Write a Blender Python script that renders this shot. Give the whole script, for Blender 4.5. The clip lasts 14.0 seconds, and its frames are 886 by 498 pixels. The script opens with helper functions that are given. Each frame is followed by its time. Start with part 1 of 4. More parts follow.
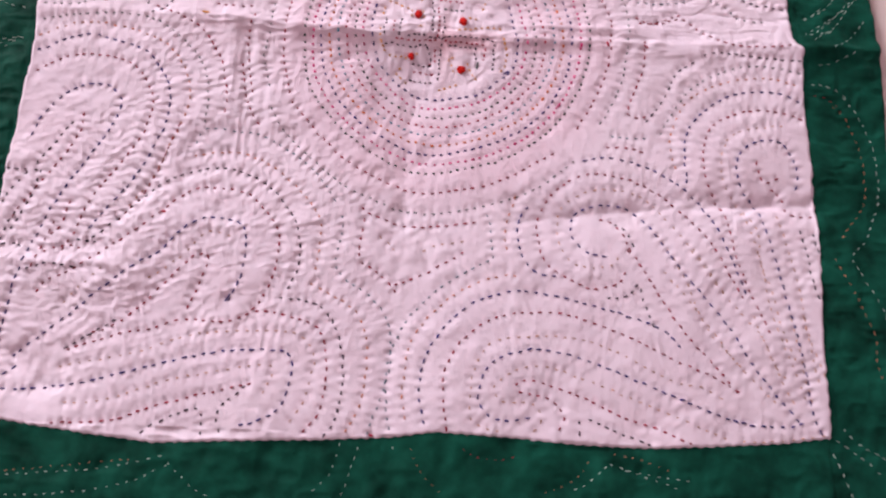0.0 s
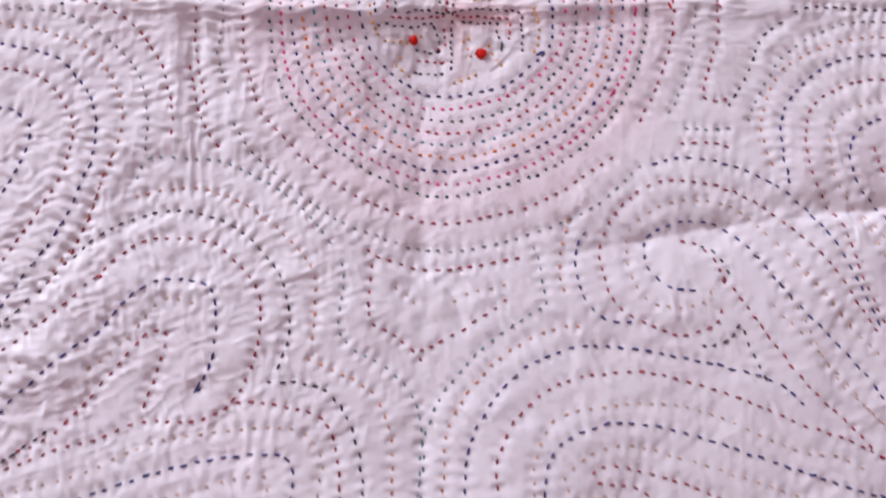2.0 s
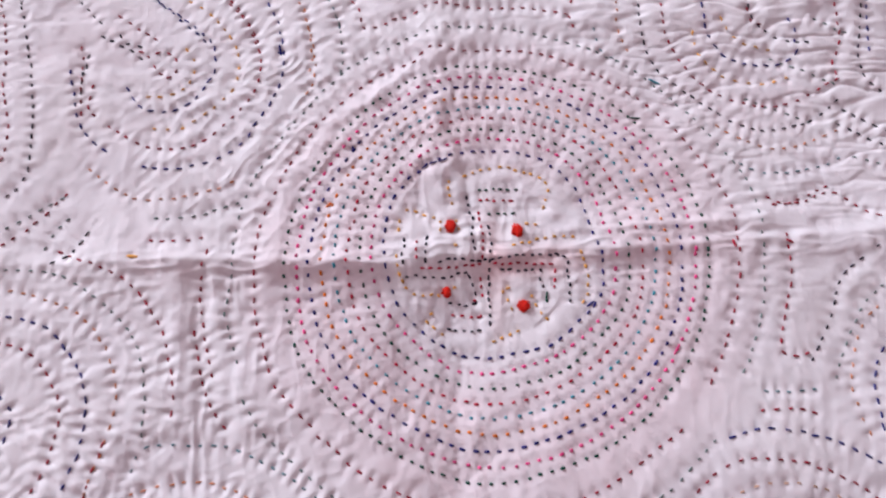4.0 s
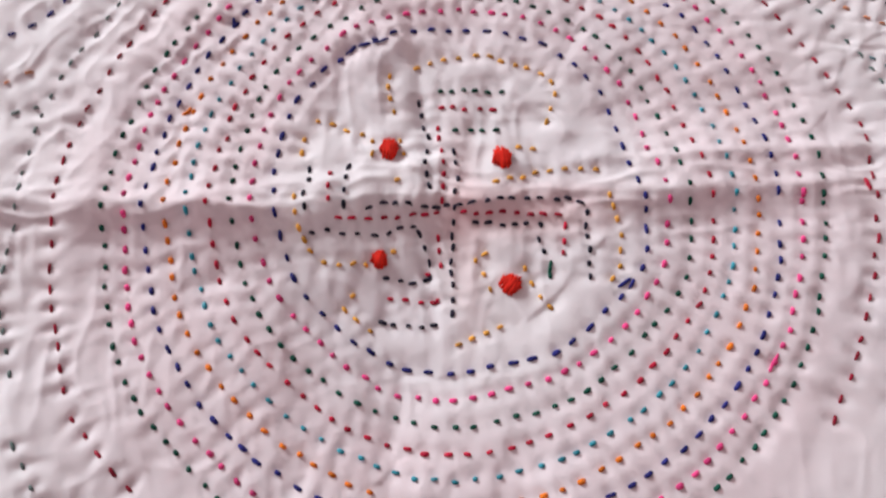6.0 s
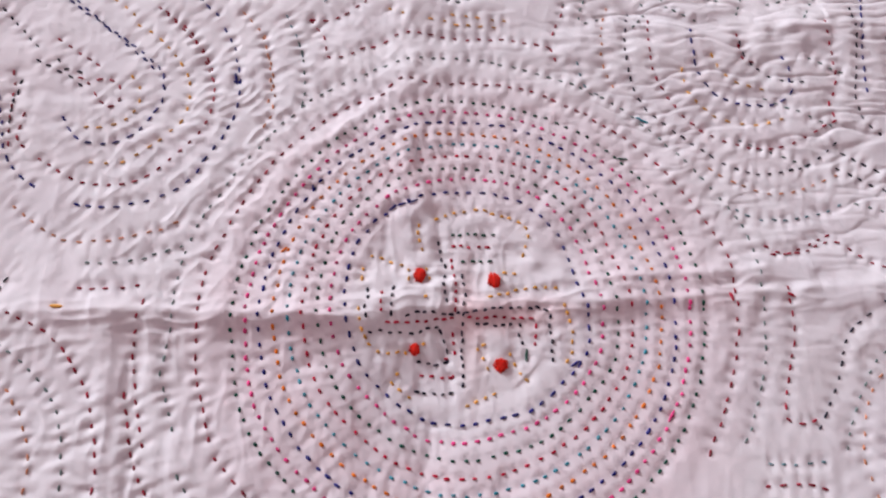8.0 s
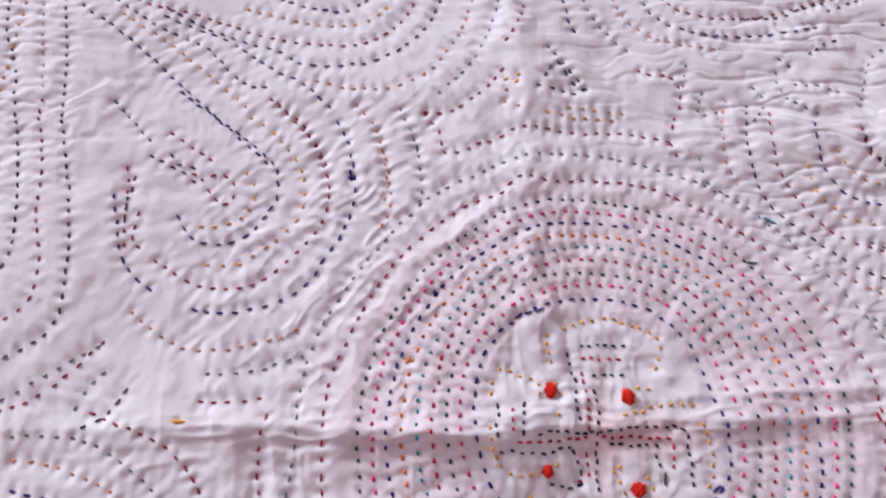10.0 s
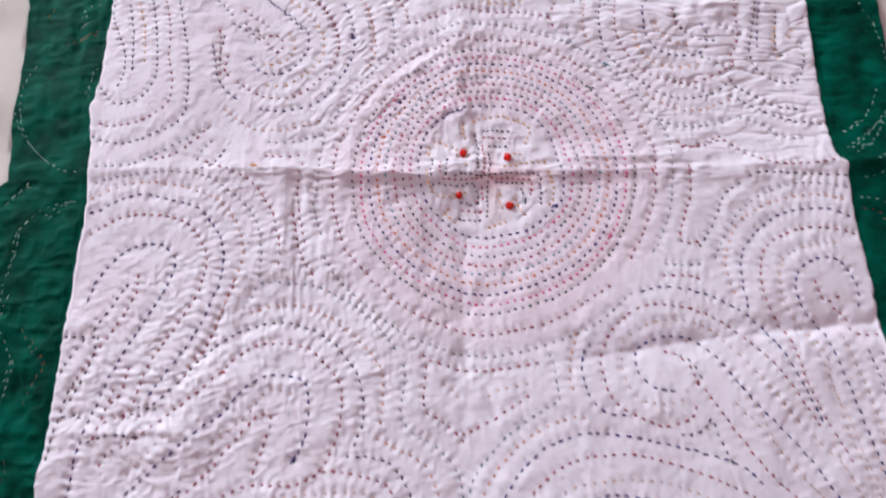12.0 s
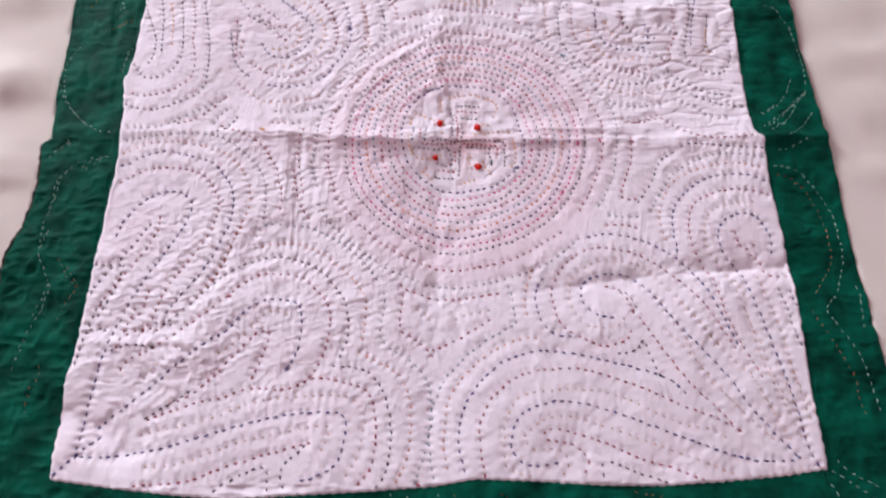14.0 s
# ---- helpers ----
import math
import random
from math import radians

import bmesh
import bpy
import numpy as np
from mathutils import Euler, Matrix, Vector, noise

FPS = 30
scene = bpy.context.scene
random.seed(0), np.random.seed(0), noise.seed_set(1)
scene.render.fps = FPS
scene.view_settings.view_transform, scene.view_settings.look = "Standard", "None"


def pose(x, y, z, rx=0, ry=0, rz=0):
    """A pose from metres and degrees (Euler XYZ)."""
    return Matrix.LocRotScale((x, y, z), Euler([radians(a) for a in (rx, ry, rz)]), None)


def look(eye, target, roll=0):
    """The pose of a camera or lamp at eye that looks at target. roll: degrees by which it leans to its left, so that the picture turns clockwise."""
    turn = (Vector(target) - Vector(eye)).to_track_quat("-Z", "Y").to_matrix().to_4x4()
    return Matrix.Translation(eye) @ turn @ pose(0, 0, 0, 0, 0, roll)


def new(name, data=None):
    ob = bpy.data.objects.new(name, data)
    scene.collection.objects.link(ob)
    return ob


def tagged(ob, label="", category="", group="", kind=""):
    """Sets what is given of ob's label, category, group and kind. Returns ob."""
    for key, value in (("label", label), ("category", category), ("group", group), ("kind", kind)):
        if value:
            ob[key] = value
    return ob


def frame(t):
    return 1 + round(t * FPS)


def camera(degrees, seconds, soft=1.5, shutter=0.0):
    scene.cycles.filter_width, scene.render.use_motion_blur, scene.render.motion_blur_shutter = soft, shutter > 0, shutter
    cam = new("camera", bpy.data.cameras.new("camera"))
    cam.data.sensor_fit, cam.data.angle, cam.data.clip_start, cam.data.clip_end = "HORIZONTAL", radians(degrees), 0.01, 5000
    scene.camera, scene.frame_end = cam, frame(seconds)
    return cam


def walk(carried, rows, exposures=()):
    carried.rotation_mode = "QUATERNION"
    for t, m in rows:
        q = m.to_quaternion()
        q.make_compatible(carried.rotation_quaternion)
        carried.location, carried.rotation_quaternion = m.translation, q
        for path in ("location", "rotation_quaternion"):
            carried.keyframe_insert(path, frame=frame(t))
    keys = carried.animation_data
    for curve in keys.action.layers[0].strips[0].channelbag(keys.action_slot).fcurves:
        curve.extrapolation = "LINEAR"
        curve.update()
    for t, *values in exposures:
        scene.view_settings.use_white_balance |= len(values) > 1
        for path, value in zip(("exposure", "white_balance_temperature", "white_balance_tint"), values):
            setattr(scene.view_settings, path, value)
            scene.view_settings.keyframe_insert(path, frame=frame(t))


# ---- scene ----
cam = camera(68.0, 14.0, soft=2.25, shutter=0.45)
PATH = [
    (0, (0.031, 0.02, 0.548), (0.049, 0.48, -1.398), 4.4),
    (0.5, (0.016, 0.019, 0.529), (0.004, 0.478, -1.417), 0.1),
    (1, (-0.005, 0.022, 0.474), (0.041, 0.531, -1.46), 6.0),
    (1.5, (0.001, 0.055, 0.432), (0.073, 0.466, -1.524), 8.7),
    (2, (-0.001, 0.102, 0.421), (0.069, 0.476, -1.543), 8.1),
    (2.5, (-0.008, 0.153, 0.399), (0.072, 0.51, -1.567), 9.7),
    (3, (-0.01, 0.208, 0.413), (0.038, 0.663, -1.534), 2.1),
    (3.2, (-0.011, 0.222, 0.426), (0.017, 0.701, -1.516), -0.8),
    (5.3, (-0.006, 0.255, 0.24), (0.084, 0.908, -1.649), 6.6),
    (5.5, (0.004, 0.26, 0.22), (0.061, 0.765, -1.714), 5.6),
    (6, (0.017, 0.271, 0.229), (0.071, 0.796, -1.7), 2.9),
    (6.5, (0.018, 0.284, 0.253), (0.054, 0.858, -1.662), -1.1),
    (7, (0.007, 0.297, 0.272), (0.069, 0.891, -1.637), 1.5),
    (7.5, (0.007, 0.285, 0.309), (0.116, 0.919, -1.584), 5.2),
    (8, (-0.004, 0.262, 0.356), (0.122, 0.927, -1.526), 7.3),
    (8.5, (-0.037, 0.303, 0.356), (0.122, 0.974, -1.522), 9.9),
    (8.7, (-0.064, 0.326, 0.344), (0.105, 1.026, -1.521), 10.3),
    (10.8, (-0.065, 0.3, 0.408), (-0.03, 1.02, -1.458), 1.4),
    (11, (-0.06, 0.254, 0.453), (-0.035, 0.998, -1.404), 1.3),
    (11.5, (-0.035, 0.145, 0.541), (-0.057, 0.808, -1.346), -0.6),
    (12, (-0.016, 0.096, 0.564), (-0.015, 0.712, -1.338), -1.4),
    (12.5, (-0.011, 0.024, 0.608), (-0.014, 0.717, -1.269), -0.7),
    (13, (0.002, -0.007, 0.622), (0.031, 0.706, -1.246), 0.9),
    (13.5, (-0.002, -0.029, 0.617), (0.034, 0.648, -1.264), 2.5),
    (14, (0.002, -0.031, 0.628), (0.019, 0.718, -1.226), 0.9),
]
# the clip's automatic exposure and white balance: seconds, stops, kelvin, tint
EXPOSURES = [
    (0.0, -0.17, 6880, 34),
    (1.5, -0.17, 6350, 17),
    (3.0, -0.22, 6150, 11),
    (5.5, -0.22, 6550, 4),
    (6.5, -0.22, 6650, 1),
    (7.5, -0.29, 6450, 7),
    (8.7, -0.30, 6450, 8),
    (11.0, -0.28, 5950, 6),
    (11.5, -0.18, 6010, 8),
    (12.0, -0.13, 6080, 9),
    (13.0, -0.09, 6270, 15),
    (14.0, -0.08, 6320, 16),
]
walk(cam, [(t, look(eye, target, roll)) for t, eye, target, roll in PATH], EXPOSURES)

# ---- world, sun light through the window, exposure ----
world = bpy.data.worlds.new("sky")
scene.world = world
world.use_nodes = True
wn = world.node_tree.nodes
sky = wn.new("ShaderNodeTexSky")
sky.sky_type = "NISHITA"
sky.sun_disc = False
sky.sun_elevation, sky.sun_rotation = radians(38), radians(-60)
world.node_tree.links.new(sky.outputs[0], wn["Background"].inputs[0])
wn["Background"].inputs[1].default_value = 0.1

WINDOW_LIGHT = 590.0
lamp = bpy.data.lights.new("window_daylight", "AREA")
lamp.shape, lamp.size, lamp.size_y, lamp.energy = "RECTANGLE", 2.4, 1.7, WINDOW_LIGHT
lamp.color = (0.91, 0.96, 1.0)
lamp_ob = new("window_daylight", lamp)
lamp_ob.matrix_world = look((-3.9, 5.05, 2.2), (0.0, 0.35, 0.0))


# ---- materials ----
def links_of(name):
    m = bpy.data.materials.new(name)
    m.use_nodes = True
    nt = m.node_tree
    return m, nt, nt.nodes["Principled BSDF"]


def node(nt, kind, **values):
    n = nt.nodes.new(kind)
    for key, value in values.items():
        n.inputs[key.replace("_", " ")].default_value = value
    return n


def cloth(name, low, high, weave, rough=0.9, sheen=0.15, stain=None, blotch=18.0, bump=0.25, gloss=0.2, medallion_tint=None):
    """Woven cotton: two scales of tone, crossing threads as fine relief."""
    m, nt, b = links_of(name)
    co = nt.nodes.new("ShaderNodeTexCoord")
    wide = node(nt, "ShaderNodeTexNoise", Scale=blotch, Detail=5.0, Roughness=0.6)
    nt.links.new(co.outputs["Object"], wide.inputs["Vector"])
    mix = nt.nodes.new("ShaderNodeValToRGB")
    mix.color_ramp.elements[0].position, mix.color_ramp.elements[1].position = 0.32, 0.68
    mix.color_ramp.elements[0].color, mix.color_ramp.elements[1].color = (*low, 1), (*high, 1)
    nt.links.new(wide.outputs["Fac"], mix.inputs[0])
    colour = mix.outputs[0]
    if stain:
        spots = node(nt, "ShaderNodeTexNoise", Scale=7.0, Detail=3.0)
        nt.links.new(co.outputs["Object"], spots.inputs["Vector"])
        ramp = nt.nodes.new("ShaderNodeValToRGB")
        ramp.color_ramp.elements[0].position, ramp.color_ramp.elements[1].position = 0.55, 0.8
        ramp.color_ramp.elements[1].color = (0.45, 0.45, 0.45, 1)
        nt.links.new(spots.outputs["Fac"], ramp.inputs[0])
        tint = nt.nodes.new("ShaderNodeMix")
        tint.data_type = "RGBA"
        tint.inputs[7].default_value = (*stain, 1)
        nt.links.new(ramp.outputs[0], tint.inputs[0])
        nt.links.new(colour, tint.inputs[6])
        colour = tint.outputs[2]
    if medallion_tint:
        # cotton tinted pinker in a patchy ring under the medallion's rows of thread
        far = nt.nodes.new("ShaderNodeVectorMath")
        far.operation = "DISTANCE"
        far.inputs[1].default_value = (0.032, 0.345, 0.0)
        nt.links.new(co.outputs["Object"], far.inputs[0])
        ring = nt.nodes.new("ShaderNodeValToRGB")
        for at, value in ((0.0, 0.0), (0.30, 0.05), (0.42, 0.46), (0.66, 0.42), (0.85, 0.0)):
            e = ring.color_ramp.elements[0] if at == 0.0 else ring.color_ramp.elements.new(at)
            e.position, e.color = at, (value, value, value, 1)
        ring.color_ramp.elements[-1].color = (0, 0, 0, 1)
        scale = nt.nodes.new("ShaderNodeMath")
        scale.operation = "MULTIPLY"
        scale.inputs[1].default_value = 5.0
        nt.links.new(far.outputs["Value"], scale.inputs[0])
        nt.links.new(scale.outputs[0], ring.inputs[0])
        ring_mix = nt.nodes.new("ShaderNodeMix")
        ring_mix.data_type = "RGBA"
        ring_mix.inputs[7].default_value = (*medallion_tint, 1)
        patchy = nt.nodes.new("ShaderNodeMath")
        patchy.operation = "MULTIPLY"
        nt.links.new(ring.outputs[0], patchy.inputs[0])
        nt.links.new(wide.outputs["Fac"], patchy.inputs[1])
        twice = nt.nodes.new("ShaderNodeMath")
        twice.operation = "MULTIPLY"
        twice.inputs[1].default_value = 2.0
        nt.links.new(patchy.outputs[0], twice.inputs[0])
        nt.links.new(twice.outputs[0], ring_mix.inputs[0])
        nt.links.new(colour, ring_mix.inputs[6])
        colour = ring_mix.outputs[2]
        # redder where two rows of red thread cross in the middle
        for middle, squash, most in (((0.052, 0.346), (1.0, 3.6), 0.42), ((0.031, 0.345), (5.0, 1.0), 0.28)):
            shape = nt.nodes.new("ShaderNodeMapping")
            shape.inputs["Location"].default_value = (-middle[0] * squash[0], -middle[1] * squash[1], 0)
            shape.inputs["Scale"].default_value = (*squash, 0)
            nt.links.new(co.outputs["Object"], shape.inputs["Vector"])
            size = nt.nodes.new("ShaderNodeVectorMath")
            size.operation = "LENGTH"
            nt.links.new(shape.outputs[0], size.inputs[0])
            amount = nt.nodes.new("ShaderNodeMapRange")
            amount.interpolation_type = "SMOOTHSTEP"
            amount.inputs["From Min"].default_value, amount.inputs["From Max"].default_value = 0.004, 0.062
            amount.inputs["To Min"].default_value, amount.inputs["To Max"].default_value = most, 0.0
            nt.links.new(size.outputs["Value"], amount.inputs["Value"])
            red = nt.nodes.new("ShaderNodeMix")
            red.data_type = "RGBA"
            red.inputs[7].default_value = (0.74, 0.40, 0.42, 1)
            nt.links.new(amount.outputs[0], red.inputs[0])
            nt.links.new(colour, red.inputs[6])
            colour = red.outputs[2]
    nt.links.new(colour, b.inputs["Base Color"])
    warp = node(nt, "ShaderNodeTexWave", Scale=weave, Distortion=1.2, Detail=1.0)
    weft = node(nt, "ShaderNodeTexWave", Scale=weave, Distortion=1.2, Detail=1.0)
    warp.bands_direction, weft.bands_direction = "X", "Y"
    slub = node(nt, "ShaderNodeTexNoise", Scale=420.0, Detail=3.0)
    add = nt.nodes.new("ShaderNodeMath")
    more = nt.nodes.new("ShaderNodeMath")
    for n in (warp, weft, slub):
        nt.links.new(co.outputs["Object"], n.inputs["Vector"])
    nt.links.new(warp.outputs["Fac"], add.inputs[0])
    nt.links.new(weft.outputs["Fac"], add.inputs[1])
    nt.links.new(add.outputs[0], more.inputs[0])
    nt.links.new(slub.outputs["Fac"], more.inputs[1])
    relief = node(nt, "ShaderNodeBump", Strength=bump, Distance=0.0006)
    nt.links.new(more.outputs[0], relief.inputs["Height"])
    nt.links.new(relief.outputs[0], b.inputs["Normal"])
    b.inputs["Roughness"].default_value = rough
    b.inputs["Sheen Weight"].default_value = sheen
    b.inputs["Specular IOR Level"].default_value = gloss
    return m


def thread(name, colour):
    """Cotton embroidery thread: tone drifts from stitch to stitch, with a fine twist."""
    m, nt, b = links_of(name)
    geo = nt.nodes.new("ShaderNodeNewGeometry")
    hsv = node(nt, "ShaderNodeHueSaturation", Color=(*colour, 1))
    vary = nt.nodes.new("ShaderNodeMapRange")
    vary.inputs["To Min"].default_value, vary.inputs["To Max"].default_value = 0.7, 1.35
    nt.links.new(geo.outputs["Random Per Island"], vary.inputs["Value"])
    nt.links.new(vary.outputs[0], hsv.inputs["Value"])
    nt.links.new(hsv.outputs[0], b.inputs["Base Color"])
    co = nt.nodes.new("ShaderNodeTexCoord")
    ply = node(nt, "ShaderNodeTexNoise", Scale=1500.0, Detail=2.0)
    nt.links.new(co.outputs["Object"], ply.inputs["Vector"])
    relief = node(nt, "ShaderNodeBump", Strength=0.5, Distance=0.0003)
    nt.links.new(ply.outputs["Fac"], relief.inputs["Height"])
    nt.links.new(relief.outputs[0], b.inputs["Normal"])
    b.inputs["Roughness"].default_value = 0.75
    b.inputs["Specular IOR Level"].default_value = 0.12
    return m


def paint(name, colour, rough=0.8):
    m, nt, b = links_of(name)
    co = nt.nodes.new("ShaderNodeTexCoord")
    n = node(nt, "ShaderNodeTexNoise", Scale=3.0, Detail=6.0)
    nt.links.new(co.outputs["Object"], n.inputs["Vector"])
    ramp = nt.nodes.new("ShaderNodeValToRGB")
    ramp.color_ramp.elements[0].color = (*[c * 0.9 for c in colour], 1)
    ramp.color_ramp.elements[1].color = (*colour, 1)
    nt.links.new(n.outputs["Fac"], ramp.inputs[0])
    nt.links.new(ramp.outputs[0], b.inputs["Base Color"])
    b.inputs["Roughness"].default_value = rough
    return m


WHITE_COTTON = cloth("white_cotton", (0.78, 0.73, 0.79), (0.82, 0.775, 0.825), 900.0, stain=(0.79, 0.67, 0.73), bump=0.12, medallion_tint=(0.77, 0.60, 0.665))
GREEN_COTTON = cloth("green_cotton", (0.0, 0.031, 0.019), (0.0, 0.098, 0.060), 700.0, rough=0.7, sheen=0.0, bump=0.2, gloss=0.05, blotch=26.0)
HEM_COTTON = cloth("hem_cotton", (0.030, 0.020, 0.014), (0.055, 0.030, 0.020), 700.0, rough=0.8, sheen=0.0)
SHEET_COTTON = cloth("sheet_cotton", (0.66, 0.61, 0.55), (0.72, 0.67, 0.61), 400.0, blotch=5.0)
THREADS = {
    "navy": thread("navy_thread", (0.026, 0.026, 0.165)),
    "dark": thread("black_thread", (0.026, 0.023, 0.042)),
    "green": thread("dark_green_thread", (0.014, 0.075, 0.056)),
    "red": thread("crimson_thread", (0.42, 0.018, 0.050)),
    "scarlet": thread("scarlet_thread", (0.62, 0.022, 0.014)),
    "pink": thread("pink_thread", (0.66, 0.06, 0.22)),
    "orange": thread("orange_thread", (0.66, 0.17, 0.025)),
    "mustard": thread("mustard_thread", (0.70, 0.34, 0.07)),
    "tan": thread("tan_thread", (0.50, 0.30, 0.20)),
    "teal": thread("teal_thread", (0.045, 0.25, 0.33)),
    "grey": thread("grey_green_thread", (0.14, 0.19, 0.19)),
    "rust": thread("faded_orange_thread", (0.56, 0.23, 0.13)),
    "sea": thread("faded_teal_thread", (0.12, 0.22, 0.26)),
    "maroon": thread("maroon_thread", (0.29, 0.018, 0.042)),
    "pale": thread("pale_green_thread", (0.42, 0.60, 0.50)),
}
# for unseen walls: pink tone reddens the fill bounced into the cloth's shade
BOUNCE_WALL_PAINT = paint("bounce_wall_paint", (0.62, 0.49, 0.505))
FLOOR_TILE = paint("floor_tile", (0.45, 0.40, 0.36), 0.5)
FRAME_PAINT = paint("frame_paint", (0.75, 0.74, 0.72), 0.5)
DARK_WOOD = paint("dark_wood", (0.16, 0.08, 0.04), 0.5)


# ---- helpers for meshes ----
def mesh_object(name, verts, faces, material, parent=None, label="", smooth=True):
    me = bpy.data.meshes.new(name)
    me.from_pydata(verts, [], faces)
    me.materials.append(material)
    if smooth:
        me.polygons.foreach_set("use_smooth", [True] * len(me.polygons))
    me.update()
    ob = new(name, me)
    if parent:
        ob.parent = parent
    return tagged(ob, label) if label else ob


def part(name, bm, material, parent=None, label=""):
    me = bpy.data.meshes.new(name)
    bm.to_mesh(me)
    bm.free()
    me.materials.append(material)
    ob = new(name, me)
    if parent:
        ob.parent = parent
    return tagged(ob, label) if label else ob


def box(x0, x1, y0, y1, z0, z1, bevel=0.0):
    bm = bmesh.new()
    bmesh.ops.create_cube(bm, size=1.0)
    for v in bm.verts:
        v.co = ((x0 + x1) / 2 + v.co.x * (x1 - x0), (y0 + y1) / 2 + v.co.y * (y1 - y0), (z0 + z1) / 2 + v.co.z * (z1 - z0))
    if bevel:
        bmesh.ops.bevel(bm, geom=bm.edges[:], offset=bevel, segments=3, affect="EDGES")
    return bm


def lattice_noise(x, y, size, seed):
    """Smooth noise from -1 to 1, with features of that size in metres."""
    table = np.random.RandomState(seed).uniform(-1, 1, (257, 257))
    u, v = x / size + 1000.0, y / size + 1000.0
    i, j = np.floor(u).astype(int), np.floor(v).astype(int)
    a, b = u - i, v - j
    a, b = a * a * a * (a * (a * 6 - 15) + 10), b * b * b * (b * (b * 6 - 15) + 10)
    i, j = i % 256, j % 256
    return (table[i, j] * (1 - a) + table[i + 1, j] * a) * (1 - b) + (table[i, j + 1] * (1 - a) + table[i + 1, j + 1] * a) * b


# ---- the stitching: running stitch along smooth curves, millimetres on the cloth ----
STITCH = {"navy": (4.6, 8.0, 0.66), "dark": (3.8, 7.4, 0.62), "green": (3.4, 7.4, 0.66), "red": (3.7, 7.6, 0.64), "pink": (3.6, 7.4, 0.74),
          "orange": (3.6, 7.6, 0.70), "mustard": (3.4, 8.2, 0.66), "tan": (3.0, 8.2, 0.46), "teal": (3.4, 7.4, 0.64), "grey": (3.2, 7.4, 0.56), "pale": (4.0, 8.2, 0.34),
          "maroon": (3.7, 7.6, 0.64), "rust": (3.2, 7.8, 0.60), "sea": (3.2, 7.6, 0.56)}
FADED = {"orange": "rust", "teal": "sea", "red": "maroon"}  # sun-bleached outside the medallion
rng = random.Random(4)
PANEL_LINES, BORDER_LINES = [], []


def smooth_curve(points, closed=False):
    p = [np.array(q, float) for q in points]
    if closed:
        p = [p[-1], *p, p[0], p[1]]
    else:
        p = [2 * p[0] - p[1], *p, 2 * p[-1] - p[-2]]
    out = []
    for a, b, c, d in zip(p, p[1:], p[2:], p[3:]):
        k = [0.0]
        for s, e in ((a, b), (b, c), (c, d)):
            k.append(k[-1] + max(np.linalg.norm(e - s), 1e-6) ** 0.5)
        n = max(2, int(np.linalg.norm(c - b)))
        for t in np.linspace(k[1], k[2], n, endpoint=False):
            a1 = (k[1] - t) / (k[1] - k[0]) * a + (t - k[0]) / (k[1] - k[0]) * b
            a2 = (k[2] - t) / (k[2] - k[1]) * b + (t - k[1]) / (k[2] - k[1]) * c
            a3 = (k[3] - t) / (k[3] - k[2]) * c + (t - k[2]) / (k[3] - k[2]) * d
            b1 = (k[2] - t) / (k[2] - k[0]) * a1 + (t - k[0]) / (k[2] - k[0]) * a2
            b2 = (k[3] - t) / (k[3] - k[1]) * a2 + (t - k[1]) / (k[3] - k[1]) * a3
            out.append((k[2] - t) / (k[2] - k[1]) * b1 + (t - k[1]) / (k[2] - k[1]) * b2)
    out.append(p[-2])
    return np.array(out)


def sew(colour, curve, lines, scale=1.0, fine=1.0, short=1.0):
    """Lay stitches of one thread along a curve (in millimetres)."""
    length, pitch, radius = STITCH[colour]
    pitch *= scale
    step = np.linalg.norm(np.diff(curve, axis=0), axis=1)
    way = np.concatenate([[0], np.cumsum(step)])
    s, made = pitch * rng.uniform(0.2, 0.6), []
    while s < way[-1]:
        long = min(length * short * scale * rng.uniform(0.75, 1.25), pitch * 0.82)
        x, y = np.interp(s, way, curve[:, 0]), np.interp(s, way, curve[:, 1])
        x2, y2 = np.interp(s + 0.5, way, curve[:, 0]), np.interp(s + 0.5, way, curve[:, 1])
        x1, y1 = np.interp(s - 0.5, way, curve[:, 0]), np.interp(s - 0.5, way, curve[:, 1])
        turn = math.atan2(y2 - y1, x2 - x1) + rng.gauss(0, 0.10)
        made.append((x / 1000 + rng.gauss(0, 0.0003), y / 1000 + rng.gauss(0, 0.0003), turn, long / 1000, radius * fine * rng.uniform(0.85, 1.15) / 1000))
        s += pitch * rng.uniform(0.86, 1.14)
    lines.append((colour, made))


def run(colour, *mm):
    sew(FADED.get(colour, colour), smooth_curve(list(zip(mm[::2], mm[1::2]))), PANEL_LINES)


def run_core(colour, *mm):
    sew(colour, smooth_curve(list(zip(mm[::2], mm[1::2]))), PANEL_LINES, 0.66, 1.12, 1.2)


def run_border(colour, *mm):
    sew(FADED.get(colour, colour), smooth_curve(list(zip(mm[::2], mm[1::2]))), BORDER_LINES, 0.95, 0.9 if colour == "pale" else 0.45)


